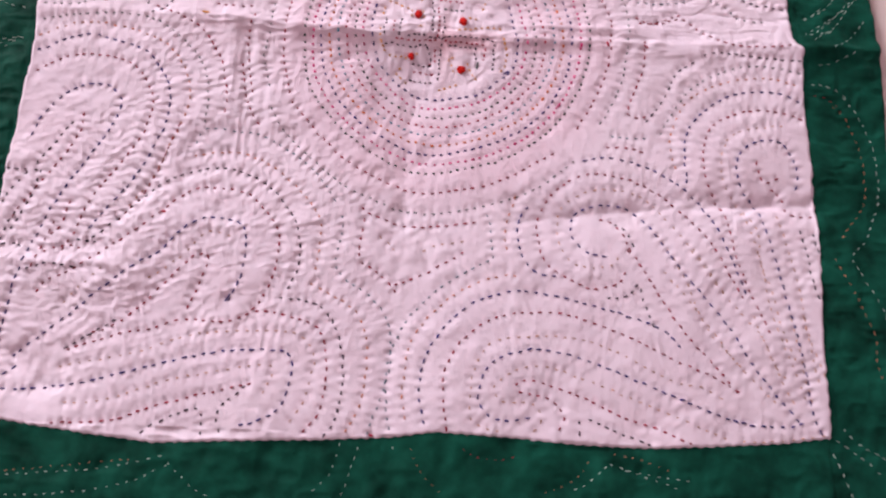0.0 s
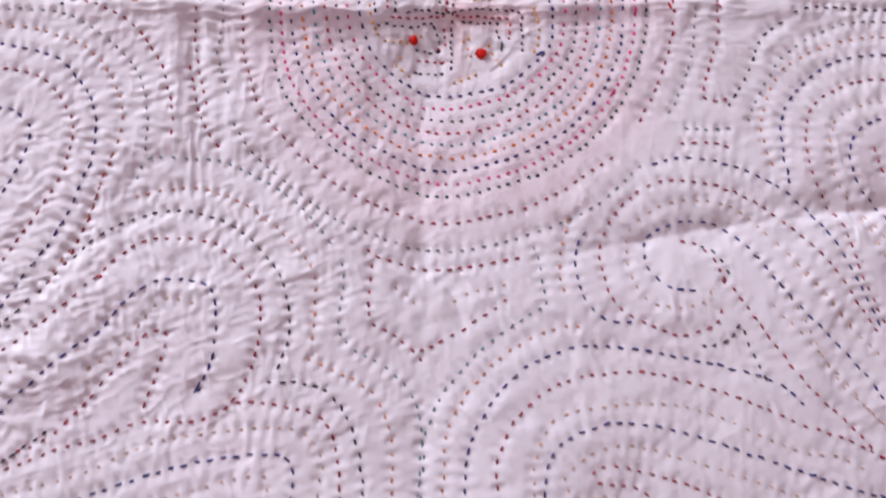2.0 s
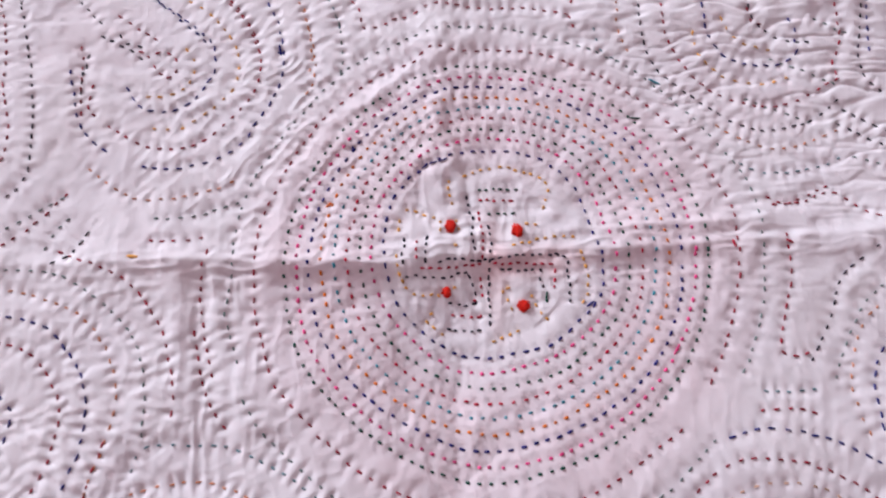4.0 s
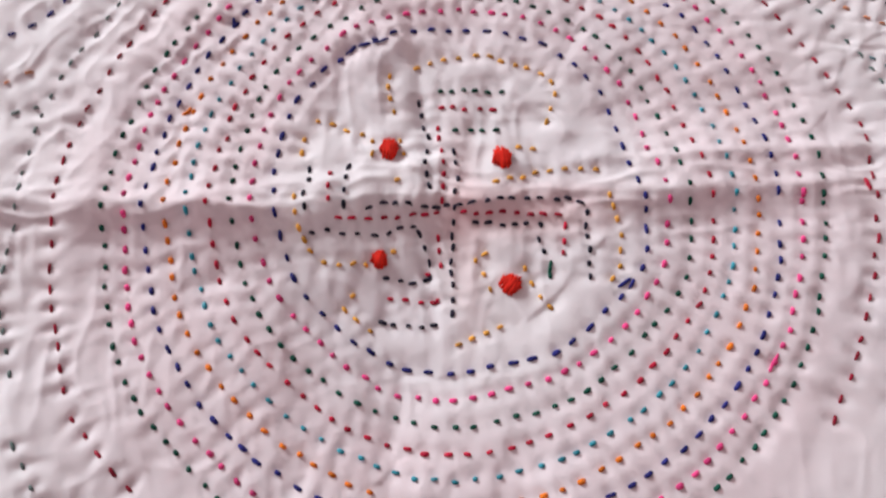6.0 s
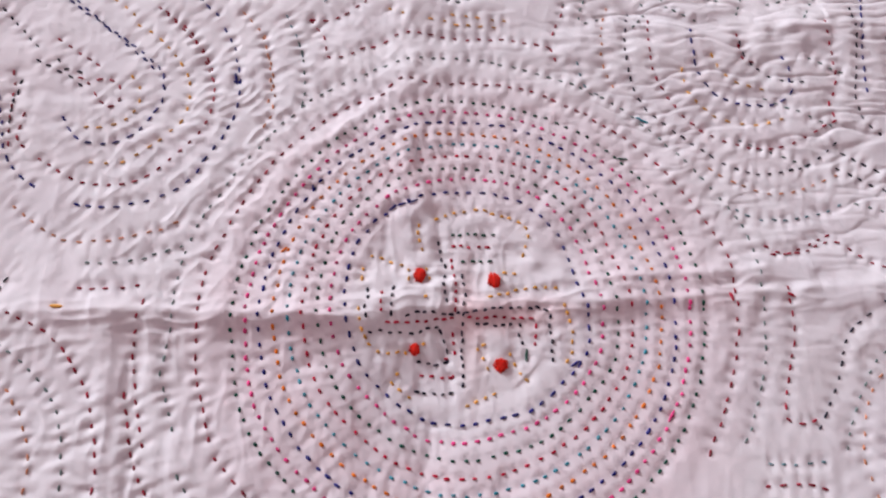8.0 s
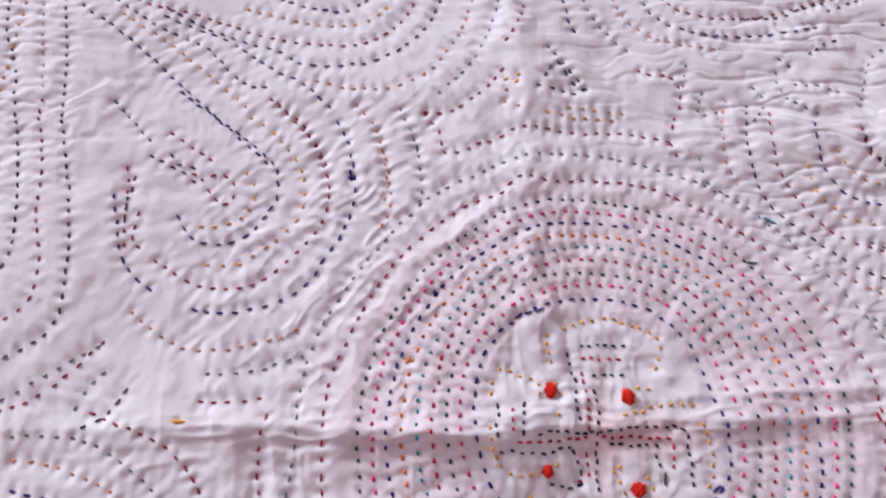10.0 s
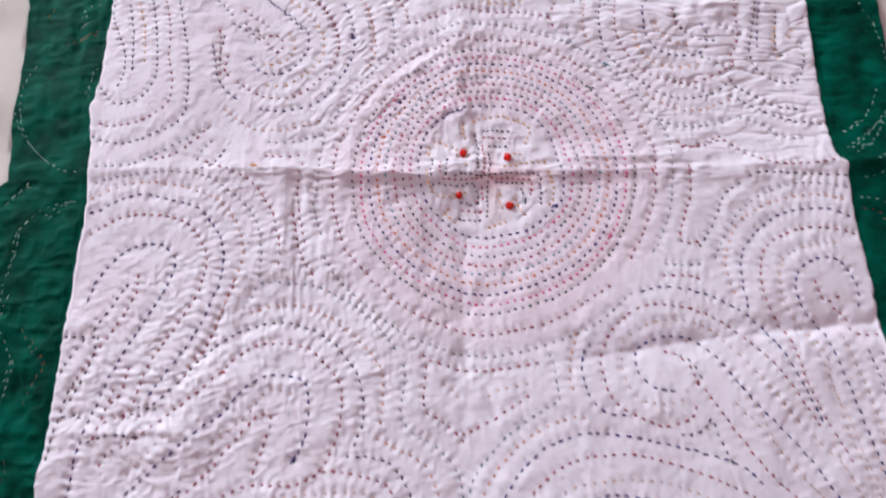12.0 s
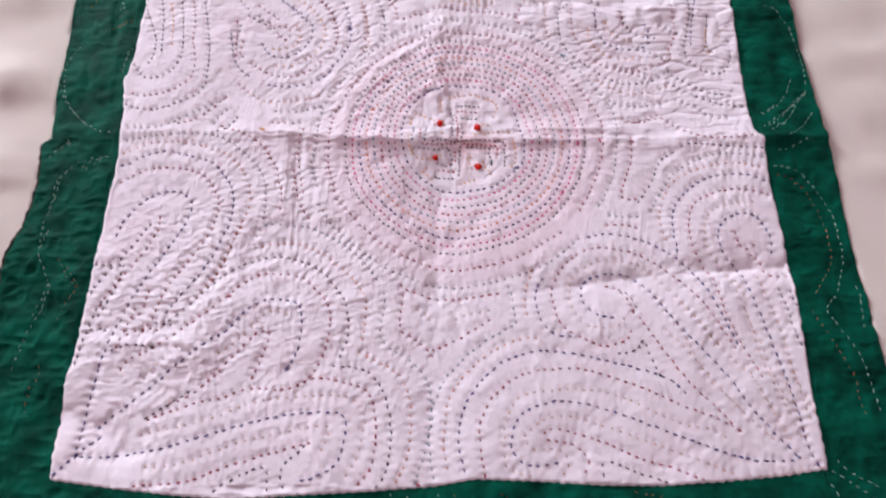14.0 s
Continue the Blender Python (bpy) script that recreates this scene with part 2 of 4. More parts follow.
# nine closed rings of the medallion, from the inner navy one to the outer green one
RING_CENTRE = (32.0, 345.0)
INNER = (66.4, 65.7, 73.2, 77.5, 77.7, 77.3, 78.2, 77.1, 71.7, 68.1, 64.5, 60.7, 59.6, 57.1, 55.5, 57.7, 59.5, 65.4)
OUTER = (132.4, 136.2, 136.4, 137.2, 138.7, 140.0, 135.1, 132.7, 131.5, 130.0, 131.5, 127.3, 125.4, 128.1, 125.1, 124.3, 127.1, 129.1)
for k, colour in enumerate(("navy", "pink", "green", "red", "teal", "orange", "navy", "pink", "green")):
    ring = []
    for i, (r0, r1) in enumerate(zip(INNER, OUTER)):
        a, r = radians(20 * i), r0 + (r1 - r0) * k / 8 + rng.uniform(-0.7, 0.7)
        ring.append((RING_CENTRE[0] + r * math.cos(a), RING_CENTRE[1] + r * math.sin(a)))
    sew(colour, smooth_curve(ring, closed=True), PANEL_LINES, 0.93, 1.18, 0.84)

# loops round the medallion
run("red", -107, 288, -117, 331, -113, 382, -108, 396, -74, 451, -30, 484, -13, 489, 1, 500, 22, 497, 39, 497, 79, 491, 100, 481, 123, 466, 143, 450, 159, 430, 178, 395, 185, 378, 185, 361, 181, 327, 169, 295, 152, 265)
run("red", -106, 282, -72, 244, -49, 225, 10, 200, 42, 202, 77, 210, 106, 225, 131, 241)
run("grey", -126, 294, -134, 326, -130, 357, -130, 373, -122, 404, -89, 455, -49, 493, -26, 503, 7, 515, 59, 512, 98, 499, 120, 488, 141, 474, 174, 436, 199, 393, 202, 377, 196, 322, 183, 287, 171, 267)
run("grey", -123, 275, -114, 258, -100, 243, -57, 206, -32, 194, -4, 184, 28, 181, 57, 186, 111, 204, 151, 235)
run("red", -182, 374, -165, 373, -143, 376)
run("red", -146, 369, -150, 336, -141, 287)
run("red", -153, 318, -147, 287, -138, 265, -129, 255)
run("red", 216, 357, 215, 330, 199, 281, 206, 278, 216, 280)
run("dark", 214, 273, 231, 296, 246, 325, 263, 337)

# bottom right paisley
run("navy", 112, 12, 92, 9, 80, 11, 72, 18, 69, 29, 73, 45, 79, 54, 86, 59, 115, 67, 140, 64, 159, 59, 278, 15, 296, 12, 324, 12, 334, 15)
run("tan", 90, -1, 76, 2, 63, 11, 63, 33, 65, 49, 79, 71, 93, 75, 122, 78, 155, 76, 185, 66, 233, 43, 250, 41, 274, 29)
run("tan", 273, 0, 161, 42, 126, 53, 115, 53, 101, 50, 89, 43, 82, 35, 86, 25, 115, 22, 120, 14, 119, 5, 113, 1)
run("red", 98, 36, 103, 40, 110, 42, 119, 40, 161, 27, 186, 15, 211, 8, 243, -5)
run("red", 101, 32, 122, 29, 130, 25, 139, 13, 133, -1)
run("dark", 151, 11, 151, -4)
run("dark", 158, 12, 213, -8)
run("red", 44, -2, 40, 41, 46, 59, 56, 74, 72, 87, 93, 95, 107, 97, 138, 97, 192, 80, 236, 59, 259, 51, 287, 35)
run("navy", 26, 4, 21, 22, 21, 40, 27, 63, 39, 82, 63, 104, 81, 111, 95, 115, 119, 114, 172, 103, 205, 93, 223, 85, 235, 72)
run("orange", 11, 4, 7, 26, 8, 44, 13, 72, 26, 91, 45, 109, 69, 123, 93, 129, 100, 128)
run("teal", 78, 142, 45, 123, 24, 106, 11, 91, 2, 76, -4, 60, -7, 30, -1, -8)

# bottom left paisley
run("navy", -124, -2, -115, -1, -104, 4, -95, 9, -90, 16, -84, 41, -85, 50, -88, 56, -98, 59, -153, 54, -268, 24, -317, 20, -333, 20)
run("tan", -84, 0, -75, 14, -69, 34, -67, 53, -73, 66, -85, 73, -155, 71, -182, 65, -208, 54, -275, 39)
run("tan", -107, 21, -101, 36, -101, 45, -153, 38, -182, 32, -241, 12, -270, 11)
run("red", -116, 31, -184, 13, -227, -2, -272, -5)
run("dark", -118, 30, -139, 12, -142, 5, -138, -10)
run("dark", -152, -13, -157, 9, -191, -4, -204, -13)
run("red", -73, -7, -61, 7, -57, 21, -56, 42, -58, 60, -65, 77, -79, 84, -119, 90, -140, 81, -182, 81, -202, 73, -222, 69, -270, 53)
run("dark", -56, -11, -47, 4, -43, 21, -42, 42, -46, 65, -53, 82, -63, 95, -80, 101, -99, 102)
run("orange", -39, -7, -31, 7, -26, 23, -24, 68, -29, 82, -37, 95, -74, 115)
run("teal", -53, 179, -51, 167, -55, 132, -50, 124, -14, 97, -4, 54, -20, -6)

# left middle paisley
run("navy", -144, 97, -137, 111, -133, 128, -133, 157, -136, 163, -162, 170, -180, 164, -193, 153, -206, 138, -223, 126, -301, 58, -322, 43)
run("red", -178, 88, -166, 120, -164, 135, -172, 137, -218, 88, -234, 74, -252, 67)
run("tan", -145, 153, -166, 157, -184, 136, -212, 115)
run("red", -122, 91, -110, 110, -105, 132, -104, 152, -108, 164, -121, 180, -137, 193, -177, 196, -195, 186, -207, 174, -275, 120, -298, 107, -305, 93)
run("dark", -95, 108, -87, 128, -87, 150, -91, 167, -113, 196, -144, 213, -164, 215, -186, 211, -209, 200, -228, 184, -260, 150, -271, 144)
run("orange", -72, 124, -70, 166, -76, 181, -107, 212, -131, 226, -154, 231, -193, 225)
run("teal", -57, 187, -80, 216, -96, 229, -128, 247, -148, 250, -180, 250, -189, 232)

# left upper spiral
run("navy", -331, 238, -327, 255, -315, 274, -300, 287, -282, 291, -272, 290, -264, 284, -258, 274, -260, 260, -267, 242, -279, 221, -309, 156, -325, 99)
run("red", -340, 302, -322, 313, -302, 319, -274, 318, -252, 311, -238, 297, -229, 275, -232, 253, -243, 228, -265, 193, -274, 173, -278, 155, -291, 132)
run("navy", -343, 322, -298, 339, -269, 334, -241, 324, -225, 307, -215, 287, -214, 262, -220, 240, -233, 209, -270, 153)
run("orange", -344, 336, -320, 347, -302, 351, -271, 349, -244, 342, -219, 329, -202, 304, -196, 282, -200, 260, -223, 200, -238, 177)
run("grey", -349, 352, -314, 358, -270, 361, -238, 357, -213, 341, -192, 319, -181, 294, -180, 253)
run("red", -240, 372, -198, 353, -184, 338, -171, 314, -163, 281, -164, 267)
run("dark", -297, 255, -323, 211)
run("red", -289, 264, -290, 244, -307, 210, -327, 178, -335, 160)
run("red", -202, 257, -214, 219, -225, 192, -233, 179, -248, 161)
run("dark", -347, 207, -318, 207)

# upper right swirl
run("navy", 347, 214, 349, 225, 347, 243, 336, 259, 317, 260, 299, 249, 294, 231, 298, 212, 309, 199, 314, 184, 340, 54, 342, 25, 349, 7)
run("tan", 342, 276, 316, 273, 292, 265, 282, 246, 282, 219, 295, 194, 309, 146, 315, 102, 338, 34)
run("red", 358, 283, 343, 288, 317, 290, 293, 284, 274, 271, 265, 248, 265, 229, 271, 208, 280, 190, 288, 148, 311, 88)
run("navy", 364, 296, 339, 307, 316, 308, 292, 303, 264, 283, 251, 263, 248, 239, 249, 215)
run("orange", 355, 315, 330, 322, 304, 320, 278, 312, 255, 298, 242, 277, 236, 252, 239, 231)
run("grey", 362, 327, 336, 333, 304, 332, 264, 314, 245, 293, 226, 260)
run("dark", 368, 339, 279, 345, 268, 341)
run("red", 313, 242, 315, 231, 320, 222, 335, 227)
run("red", 324, 216, 331, 211, 336, 203, 337, 194, 362, 191)

# right middle paisley
run("navy", 177, 147, 160, 150, 148, 162, 146, 170, 147, 180, 153, 187, 173, 194, 193, 192, 210, 180, 242, 134, 278, 89, 293, 62, 331, 16)
run("tan", 186, 149, 182, 141, 170, 137, 155, 138, 143, 144, 134, 164, 134, 177, 139, 192, 159, 205, 184, 208, 211, 200, 246, 161, 278, 115)
run("red", 192, 136, 189, 129, 167, 119, 148, 125, 124, 141, 117, 163, 116, 176, 126, 197, 141, 212, 159, 221, 181, 221, 214, 211, 257, 174, 294, 111)
run("navy", 134, 129, 117, 131, 104, 145, 100, 165, 103, 183, 109, 190)
run("navy", 157, 234, 179, 238, 204, 233, 227, 224, 256, 201, 272, 177, 295, 116)
run("orange", 98, 201, 89, 167, 92, 145)
run("teal", 72, 184, 76, 172, 79, 142)
run("red", 177, 248, 200, 248, 212, 244)
run("teal", 180, 260, 190, 258, 215, 258)
run("dark", 174, 112, 184, 112, 193, 115, 203, 124, 206, 110, 214, 89)
run("red", 195, 156, 242, 81, 258, 65, 280, 38)
run("tan", 220, 170, 238, 138, 257, 91, 290, 52)
run("tan", 298, 102, 306, 78, 330, 24)
run("tan", 342, 104, 350, 43)
run("red", 171, 181, 180, 179, 192, 164, 195, 152)
run("dark", 183, 177, 190, 174, 202, 154)
run("dark", 346, 180, 351, 158, 353, 133, 358, 114)
run("dark", 358, 178, 363, 153)
run("tan", 330, 103, 344, 25)
run("tan", 361, 8, 328, 2, 295, -1, 277, 0)
run("tan", 222, 138, 239, 118, 262, 88, 277, 66, 291, 52, 312, 29)
run("tan", 248, 157, 266, 130, 289, 102, 303, 85, 317, 55, 325, 48)
run("tan", 297, 195, 308, 175, 308, 147, 315, 128, 324, 85, 334, 60)
run("tan", 327, 194, 335, 157, 341, 126, 343, 97, 353, 61, 355, 53)

# bottom centre triangle
run("red", -38, 185, -28, 179, -6, 171, 21, 169, 63, 174)
run("red", -33, 175, -34, 137, -19, 127, -5, 114, -2, 105)
run("red", -5, 116, 16, 125, 54, 147)
run("tan", 17, 147, 27, 152, 58, 158)
run("tan", -20, 160, -10, 153, -4, 143)

# upper left paisley
run("navy", -204, 485, -198, 475, -190, 467, -182, 464, -172, 465, -161, 470, -154, 479, -146, 493, -146, 505, -148, 515, -211, 571)
run("mustard", -187, 452, -174, 451, -163, 453, -140, 471, -132, 482, -130, 496, -132, 513, -151, 539, -167, 552)
run("red", -215, 457, -199, 445, -186, 439, -170, 437, -157, 439, -144, 447, -120, 474, -115, 492, -115, 504, -122, 523, -128, 536, -153, 563)
run("navy", -193, 427, -177, 423, -158, 424, -143, 428, -128, 437, -118, 451, -108, 467, -101, 484, -99, 502, -103, 528, -111, 547)
run("orange", -85, 471, -79, 481, -78, 500, -85, 538)
run("grey", -183, 389, -161, 389, -127, 397)
run("grey", -61, 483, -59, 497, -61, 525, -64, 537)
run("red", -187, 509, -176, 508, -171, 500, -176, 489, -184, 495, -193, 509, -202, 511)
run("dark", -224, 524, -202, 511, -193, 503)
run("dark", -211, 526, -206, 517, -200, 517, -192, 513)
run("red", -213, 541, -184, 517)
run("dark", -249, 564, -222, 531)
run("mustard", -165, 512, -159, 497, -164, 482, -177, 476, -190, 475)
run("navy", -240, 497, -231, 458, -223, 446, -211, 437)
run("dark", -229, 510, -232, 494, -232, 477)
run("red", -224, 488, -227, 471, -219, 459)
run("orange", -225, 427, -198, 406, -178, 402, -148, 406, -126, 413)

# upper right paisley
run("navy", 193, 534, 192, 516, 194, 501, 203, 483, 215, 477, 230, 475, 243, 477, 252, 484, 253, 499, 250, 514)
run("mustard", 203, 516, 209, 500, 223, 489, 238, 486)
run("mustard", 183, 506, 184, 488, 200, 469, 214, 464, 228, 462, 248, 467)
run("red", 167, 542, 164, 522, 164, 504, 170, 485, 181, 466, 194, 455, 207, 449, 223, 445, 243, 447, 277, 462)
run("dark", 155, 551, 150, 533, 148, 498, 156, 475, 188, 443, 203, 432, 220, 427, 239, 429, 259, 436, 272, 446)
run("orange", 141, 554, 133, 529, 132, 507, 136, 492)
run("orange", 186, 433, 198, 424, 214, 416, 231, 413, 270, 425)
run("teal", 115, 512, 118, 493, 128, 484)
run("teal", 194, 405, 210, 398, 230, 396, 249, 399, 265, 405)
run("red", 206, 381, 222, 375, 255, 387)
run("navy", 319, 556, 311, 528, 302, 480)
run("red", 225, 531, 224, 517, 226, 508, 237, 506)
run("red", 286, 538, 284, 493, 276, 472, 277, 462)

# right outer u shapes
run("dark", 308, 549, 306, 523, 294, 473, 299, 457, 322, 442, 336, 444, 344, 456, 348, 489)
run("mustard", 324, 506, 320, 481, 325, 469)
run("red", 211, 374, 233, 375, 252, 381, 274, 365, 301, 354, 332, 353, 362, 356)

# left outer u shapes
run("dark", -305, 551, -296, 500, -295, 459, -309, 439, -332, 436, -347, 453)
run("red", -291, 551, -284, 517, -282, 483, -277, 459, -279, 435, -302, 416, -333, 411, -347, 416)
run("dark", -277, 551, -265, 492, -261, 455, -264, 420, -290, 401, -321, 392, -349, 400)
run("grey", -237, 408, -305, 371, -342, 369)
run("dark", -329, 551, -322, 517, -318, 471)
run("dark", -345, 534, -328, 492, -326, 467, -332, 451)
run("mustard", -312, 640, -316, 590, -318, 551, -310, 517, -307, 475)
run("dark", -311, 587, -305, 551)
run("red", -291, 566, -291, 551)
run("dark", -290, 650, -281, 600, -277, 551)
run("grey", -346, 600, -345, 534)
run("red", -330, 572, -329, 551)

# beyond the crease, far end
run("navy", -252, 672, -182, 656, -149, 642, -118, 632, -100, 633, -89, 643, -82, 668)
run("mustard", -174, 635, -140, 624, -113, 619, -88, 623, -77, 634, -70, 654, -69, 668)
run("red", -253, 645, -232, 636, -205, 630, -155, 610, -126, 604, -95, 603, -73, 615, -61, 631, -52, 659)
run("navy", -225, 636, -197, 619, -172, 607, -145, 597, -134, 589, -112, 586, -84, 590, -64, 602, -47, 623, -40, 642, -34, 671)
run("navy", -225, 628, -178, 606, -151, 584, -133, 574, -111, 551)
run("orange", -127, 576, -103, 568, -75, 568, -53, 578, -31, 606, -20, 633, -16, 671)
run("teal", -47, 562, -30, 577, -15, 598, -3, 628, 3, 659)
run("red", 0, 598, 12, 619, 18, 653, 19, 670)
run("red", -56, 549, -41, 548, -19, 562, -3, 578)
run("red", -56, 549, -48, 538, -43, 519, -19, 525, 5, 535, 36, 530, 70, 529, 98, 522)
run("red", 98, 522, 102, 507)
run("navy", 41, 670, 46, 613, 51, 603)
run("orange", 74, 669, 77, 641, 86, 616, 104, 601, 145, 592)
run("navy", 88, 666, 96, 640, 107, 618, 123, 609, 154, 603, 186, 605, 223, 611)
run("red", 104, 669, 109, 649, 119, 628, 143, 619, 179, 620, 218, 630, 258, 644)
run("navy", 127, 663, 143, 649, 169, 649, 200, 655, 234, 665)
run("dark", 17, 564, 47, 560, 28, 595)
run("mustard", -6, 569, 9, 572, -5, 557, 6, 549)
run("mustard", 33, 549, 75, 543)
run("red", -234, 517, -231, 459)
run("navy", -304, 668, -277, 637, -247, 612, -152, 516)
run("dark", -257, 642, -223, 617, -196, 603, -168, 574, -150, 571)
run("red", -150, 561, -132, 544, -119, 520, -116, 506)
run("mustard", -252, 631, -213, 601, -167, 557)
run("orange", -99, 558, -86, 538, -80, 505, -82, 483)
run("teal", -71, 553, -63, 533, -60, 514)

# flowers and crossed rows in the middle of the medallion
run_core("mustard", 7, 405, 6, 396, 8, 386)
run_core("mustard", 16, 405, 25, 408, 44, 410, 54, 406, 61, 404, 69, 398, 68, 388, 65, 379)
run_core("mustard", -22, 385, -15, 383, -8, 380, -1, 376, -1, 367)
run_core("mustard", -25, 379, -27, 371)
run_core("mustard", 10, 377, 11, 367)
run_core("mustard", 51, 371, 59, 370)
run_core("mustard", 43, 357, 52, 358, 60, 360, 70, 361, 82, 360)
run_core("mustard", 85, 352, 87, 343, 88, 334, 87, 324, 82, 318)
run_core("mustard", 6, 358, 12, 360)
run_core("mustard", -29, 356, -27, 340, -23, 333, -14, 329, -6, 330, -2, 325)
run_core("mustard", 8, 334, 3, 333)
run_core("mustard", -8, 320, -13, 315, -9, 309, -3, 305)
run_core("mustard", 40, 332, 35, 329, 38, 322, 41, 314)
run_core("mustard", 52, 326, 56, 316, 62, 309)
run_core("mustard", 43, 305, 35, 302, 27, 299)
run_core("green", 24, 395, 29, 395, 36, 395, 43, 395, 50, 394)
run_core("red", 24, 388, 29, 388, 35, 387, 42, 387, 48, 386)
run_core("green", 29, 379, 34, 379, 39, 379, 44, 378, 49, 379)
run_core("dark", 18, 392, 18, 383, 20, 373, 19, 365, 19, 360, 20, 355)
run_core("red", 24, 382, 24, 375, 25, 367, 25, 359, 24, 352, 23, 346)
run_core("dark", 29, 372, 30, 365, 30, 357, 29, 350, 27, 341, 27, 335, 26, 328, 26, 321, 26, 314, 25, 307)
run_core("dark", -24, 365, -23, 361, -25, 354, -25, 348)
run_core("dark", -9, 367, -10, 362, -11, 355, -11, 349)
run_core("red", -15, 365, -16, 360, -17, 353, -17, 349)
run_core("dark", -3, 349, 4, 350, 10, 350, 16, 349, 23, 349, 34, 349, 42, 350, 50, 350, 57, 350, 65, 350, 71, 349, 76, 347, 76, 341, 76, 335, 76, 328, 75, 321, 75, 317)
run_core("red", -16, 346, -11, 345, -6, 345, 0, 345, 6, 345, 12, 346, 17, 346, 23, 347)
run_core("red", 29, 346, 36, 346, 42, 346, 50, 346, 57, 345, 63, 344, 68, 343, 68, 338, 67, 333, 66, 326)
run_core("dark", -24, 342, -20, 341, -12, 340, -6, 340, 0, 339, 6, 341, 12, 342, 17, 342)
run_core("dark", 34, 343, 43, 342, 50, 341, 58, 341, 59, 335, 60, 330)
run_core("green", 61, 324, 61, 319)
run_core("red", 22, 340, 22, 333, 22, 326)
run_core("red", 16, 326, 20, 325, 22, 326)
run_core("dark", 17, 337, 18, 329, 18, 323)
run_core("dark", 0, 324, 7, 323, 13, 322, 17, 323)
run_core("red", 2, 317, 7, 316, 13, 315, 20, 314)
run_core("red", 21, 318, 20, 314)
run_core("dark", -3, 309, 1, 308, 6, 307, 12, 306, 20, 306)
run_core("dark", 14, 342, 17, 337)

# rows beyond the crease and in the swirl by the border
run("dark", 167, 618, 197, 621, 218, 628, 274, 641)
run("dark", 226, 622, 268, 637)
run("dark", 181, 586, 193, 575)
run("dark", 205, 586, 216, 594, 231, 600)
run("grey", 289, 603, 264, 594, 249, 583, 229, 545)
run("grey", 303, 580, 283, 577, 269, 558, 249, 552)
run("grey", 308, 563, 288, 558, 271, 536)
run("dark", 317, 597, 287, 591, 268, 594)
run("dark", 263, 611, 281, 608, 307, 614)
run("grey", 119, 581, 111, 553)
run("grey", 126, 559, 121, 543, 137, 545)
run("grey", 159, 564, 166, 550, 154, 534)
run("grey", 179, 575, 180, 553, 205, 537)
run("grey", 187, 564, 205, 561, 222, 555)
run("red", 84, 578, 95, 573, 106, 571, 112, 559, 101, 532)
run("dark", 225, 523, 227, 511, 241, 495, 262, 490)
run("teal", 57, 658, 58, 633, 64, 615, 83, 592)
run("navy", 22, 570, 33, 582, 41, 567, 52, 560)
run("mustard", 19, 546, 45, 540, 64, 540)
run("grey", 233, 481, 276, 456)
run("grey", 210, 452, 252, 431)
run("grey", 267, 510, 282, 500, 294, 495)
run("dark", 274, 440, 303, 420, 319, 413, 334, 411)
run("dark", 267, 430, 301, 408, 319, 400, 353, 394)
run("grey", 273, 405, 294, 396, 308, 383, 334, 380)
run("dark", 328, 524, 324, 503, 322, 477, 329, 470)
run("mustard", 341, 503, 335, 486)
run("dark", -329, 205, -341, 186, -346, 174)
run("dark", -317, 210, -321, 185, -335, 150)
run("red", -287, 182, -293, 156, -304, 147)
run("dark", -278, 146, -261, 144, -254, 148)
run("red", -305, 133, -286, 140, -267, 137)
run("dark", -316, 118, -294, 124, -275, 121)
run("dark", -341, 139, -329, 141, -319, 134)
run("red", -287, 374, -268, 380, -232, 413)
run("grey", -247, 373, -241, 386, -234, 392)
run("dark", -242, 363, -231, 369, -219, 385)
run("dark", -324, 651, -321, 618, -311, 587)
run("red", -341, 640, -330, 572)
run("tan", -302, 640, -291, 566)
run("navy", -323, 100, -330, 55, -331, 19)
run("navy", -348, 4, -310, 42)
run("dark", -348, 103, -337, 159, -331, 171)
run("red", -310, 119, -298, 162)
run("tan", -281, 91, -248, 124)
run("dark", -275, 52, -231, 80)

# vines and scallops on the green border
run_border("pale", -430, 432, -424, 417, -398, 383, -377, 371)
run_border("pale", -417, 339, -402, 357)
run_border("pale", -422, 332, -415, 343, -398, 353)
run_border("pale", -379, 318, -361, 335, -375, 328, -385, 318)
run_border("pale", -405, 284, -403, 304, -397, 318)
run_border("pale", -410, 264, -405, 284)
run_border("pale", -407, 226, -404, 251)
run_border("pale", -359, 553, -378, 541, -374, 525)
run_border("orange", -360, 517, -393, 504)
run_border("pale", -357, 476, -364, 443)
run_border("pale", -391, 189, -400, 154)
run_border("orange", -377, 207, -361, 183, -372, 165)
run_border("pale", -403, 131, -410, 98)
run_border("orange", -387, 87, -388, 66)
run_border("pale", 400, 541, 410, 531, 427, 505)
run_border("pale", 424, 506, 429, 481, 430, 456, 428, 424)
run_border("pale", 367, 386, 385, 394, 402, 413, 413, 436)
run_border("pale", 367, 368, 404, 394, 424, 413)
run_border("pale", 389, 353, 407, 364, 429, 390)
run_border("pale", 399, 310, 410, 293, 421, 270, 424, 232, 422, 210, 415, 191, 406, 173, 391, 158)
run_border("pale", 390, 156, 412, 113, 416, 94, 420, 56)
run_border("orange", 388, 300, 400, 287, 408, 267, 411, 244, 411, 225, 409, 207, 386, 174)
run_border("orange", 376, 156, 403, 88, 402, 69, 406, 51)
run_border("pale", 439, 159, 427, 167)
run_border("pale", 392, 372, 376, 368)
run_border("pale", 411, 397, 393, 375, 373, 362)
run_border("pale", -305, -46, -218, -37, -179, -27)
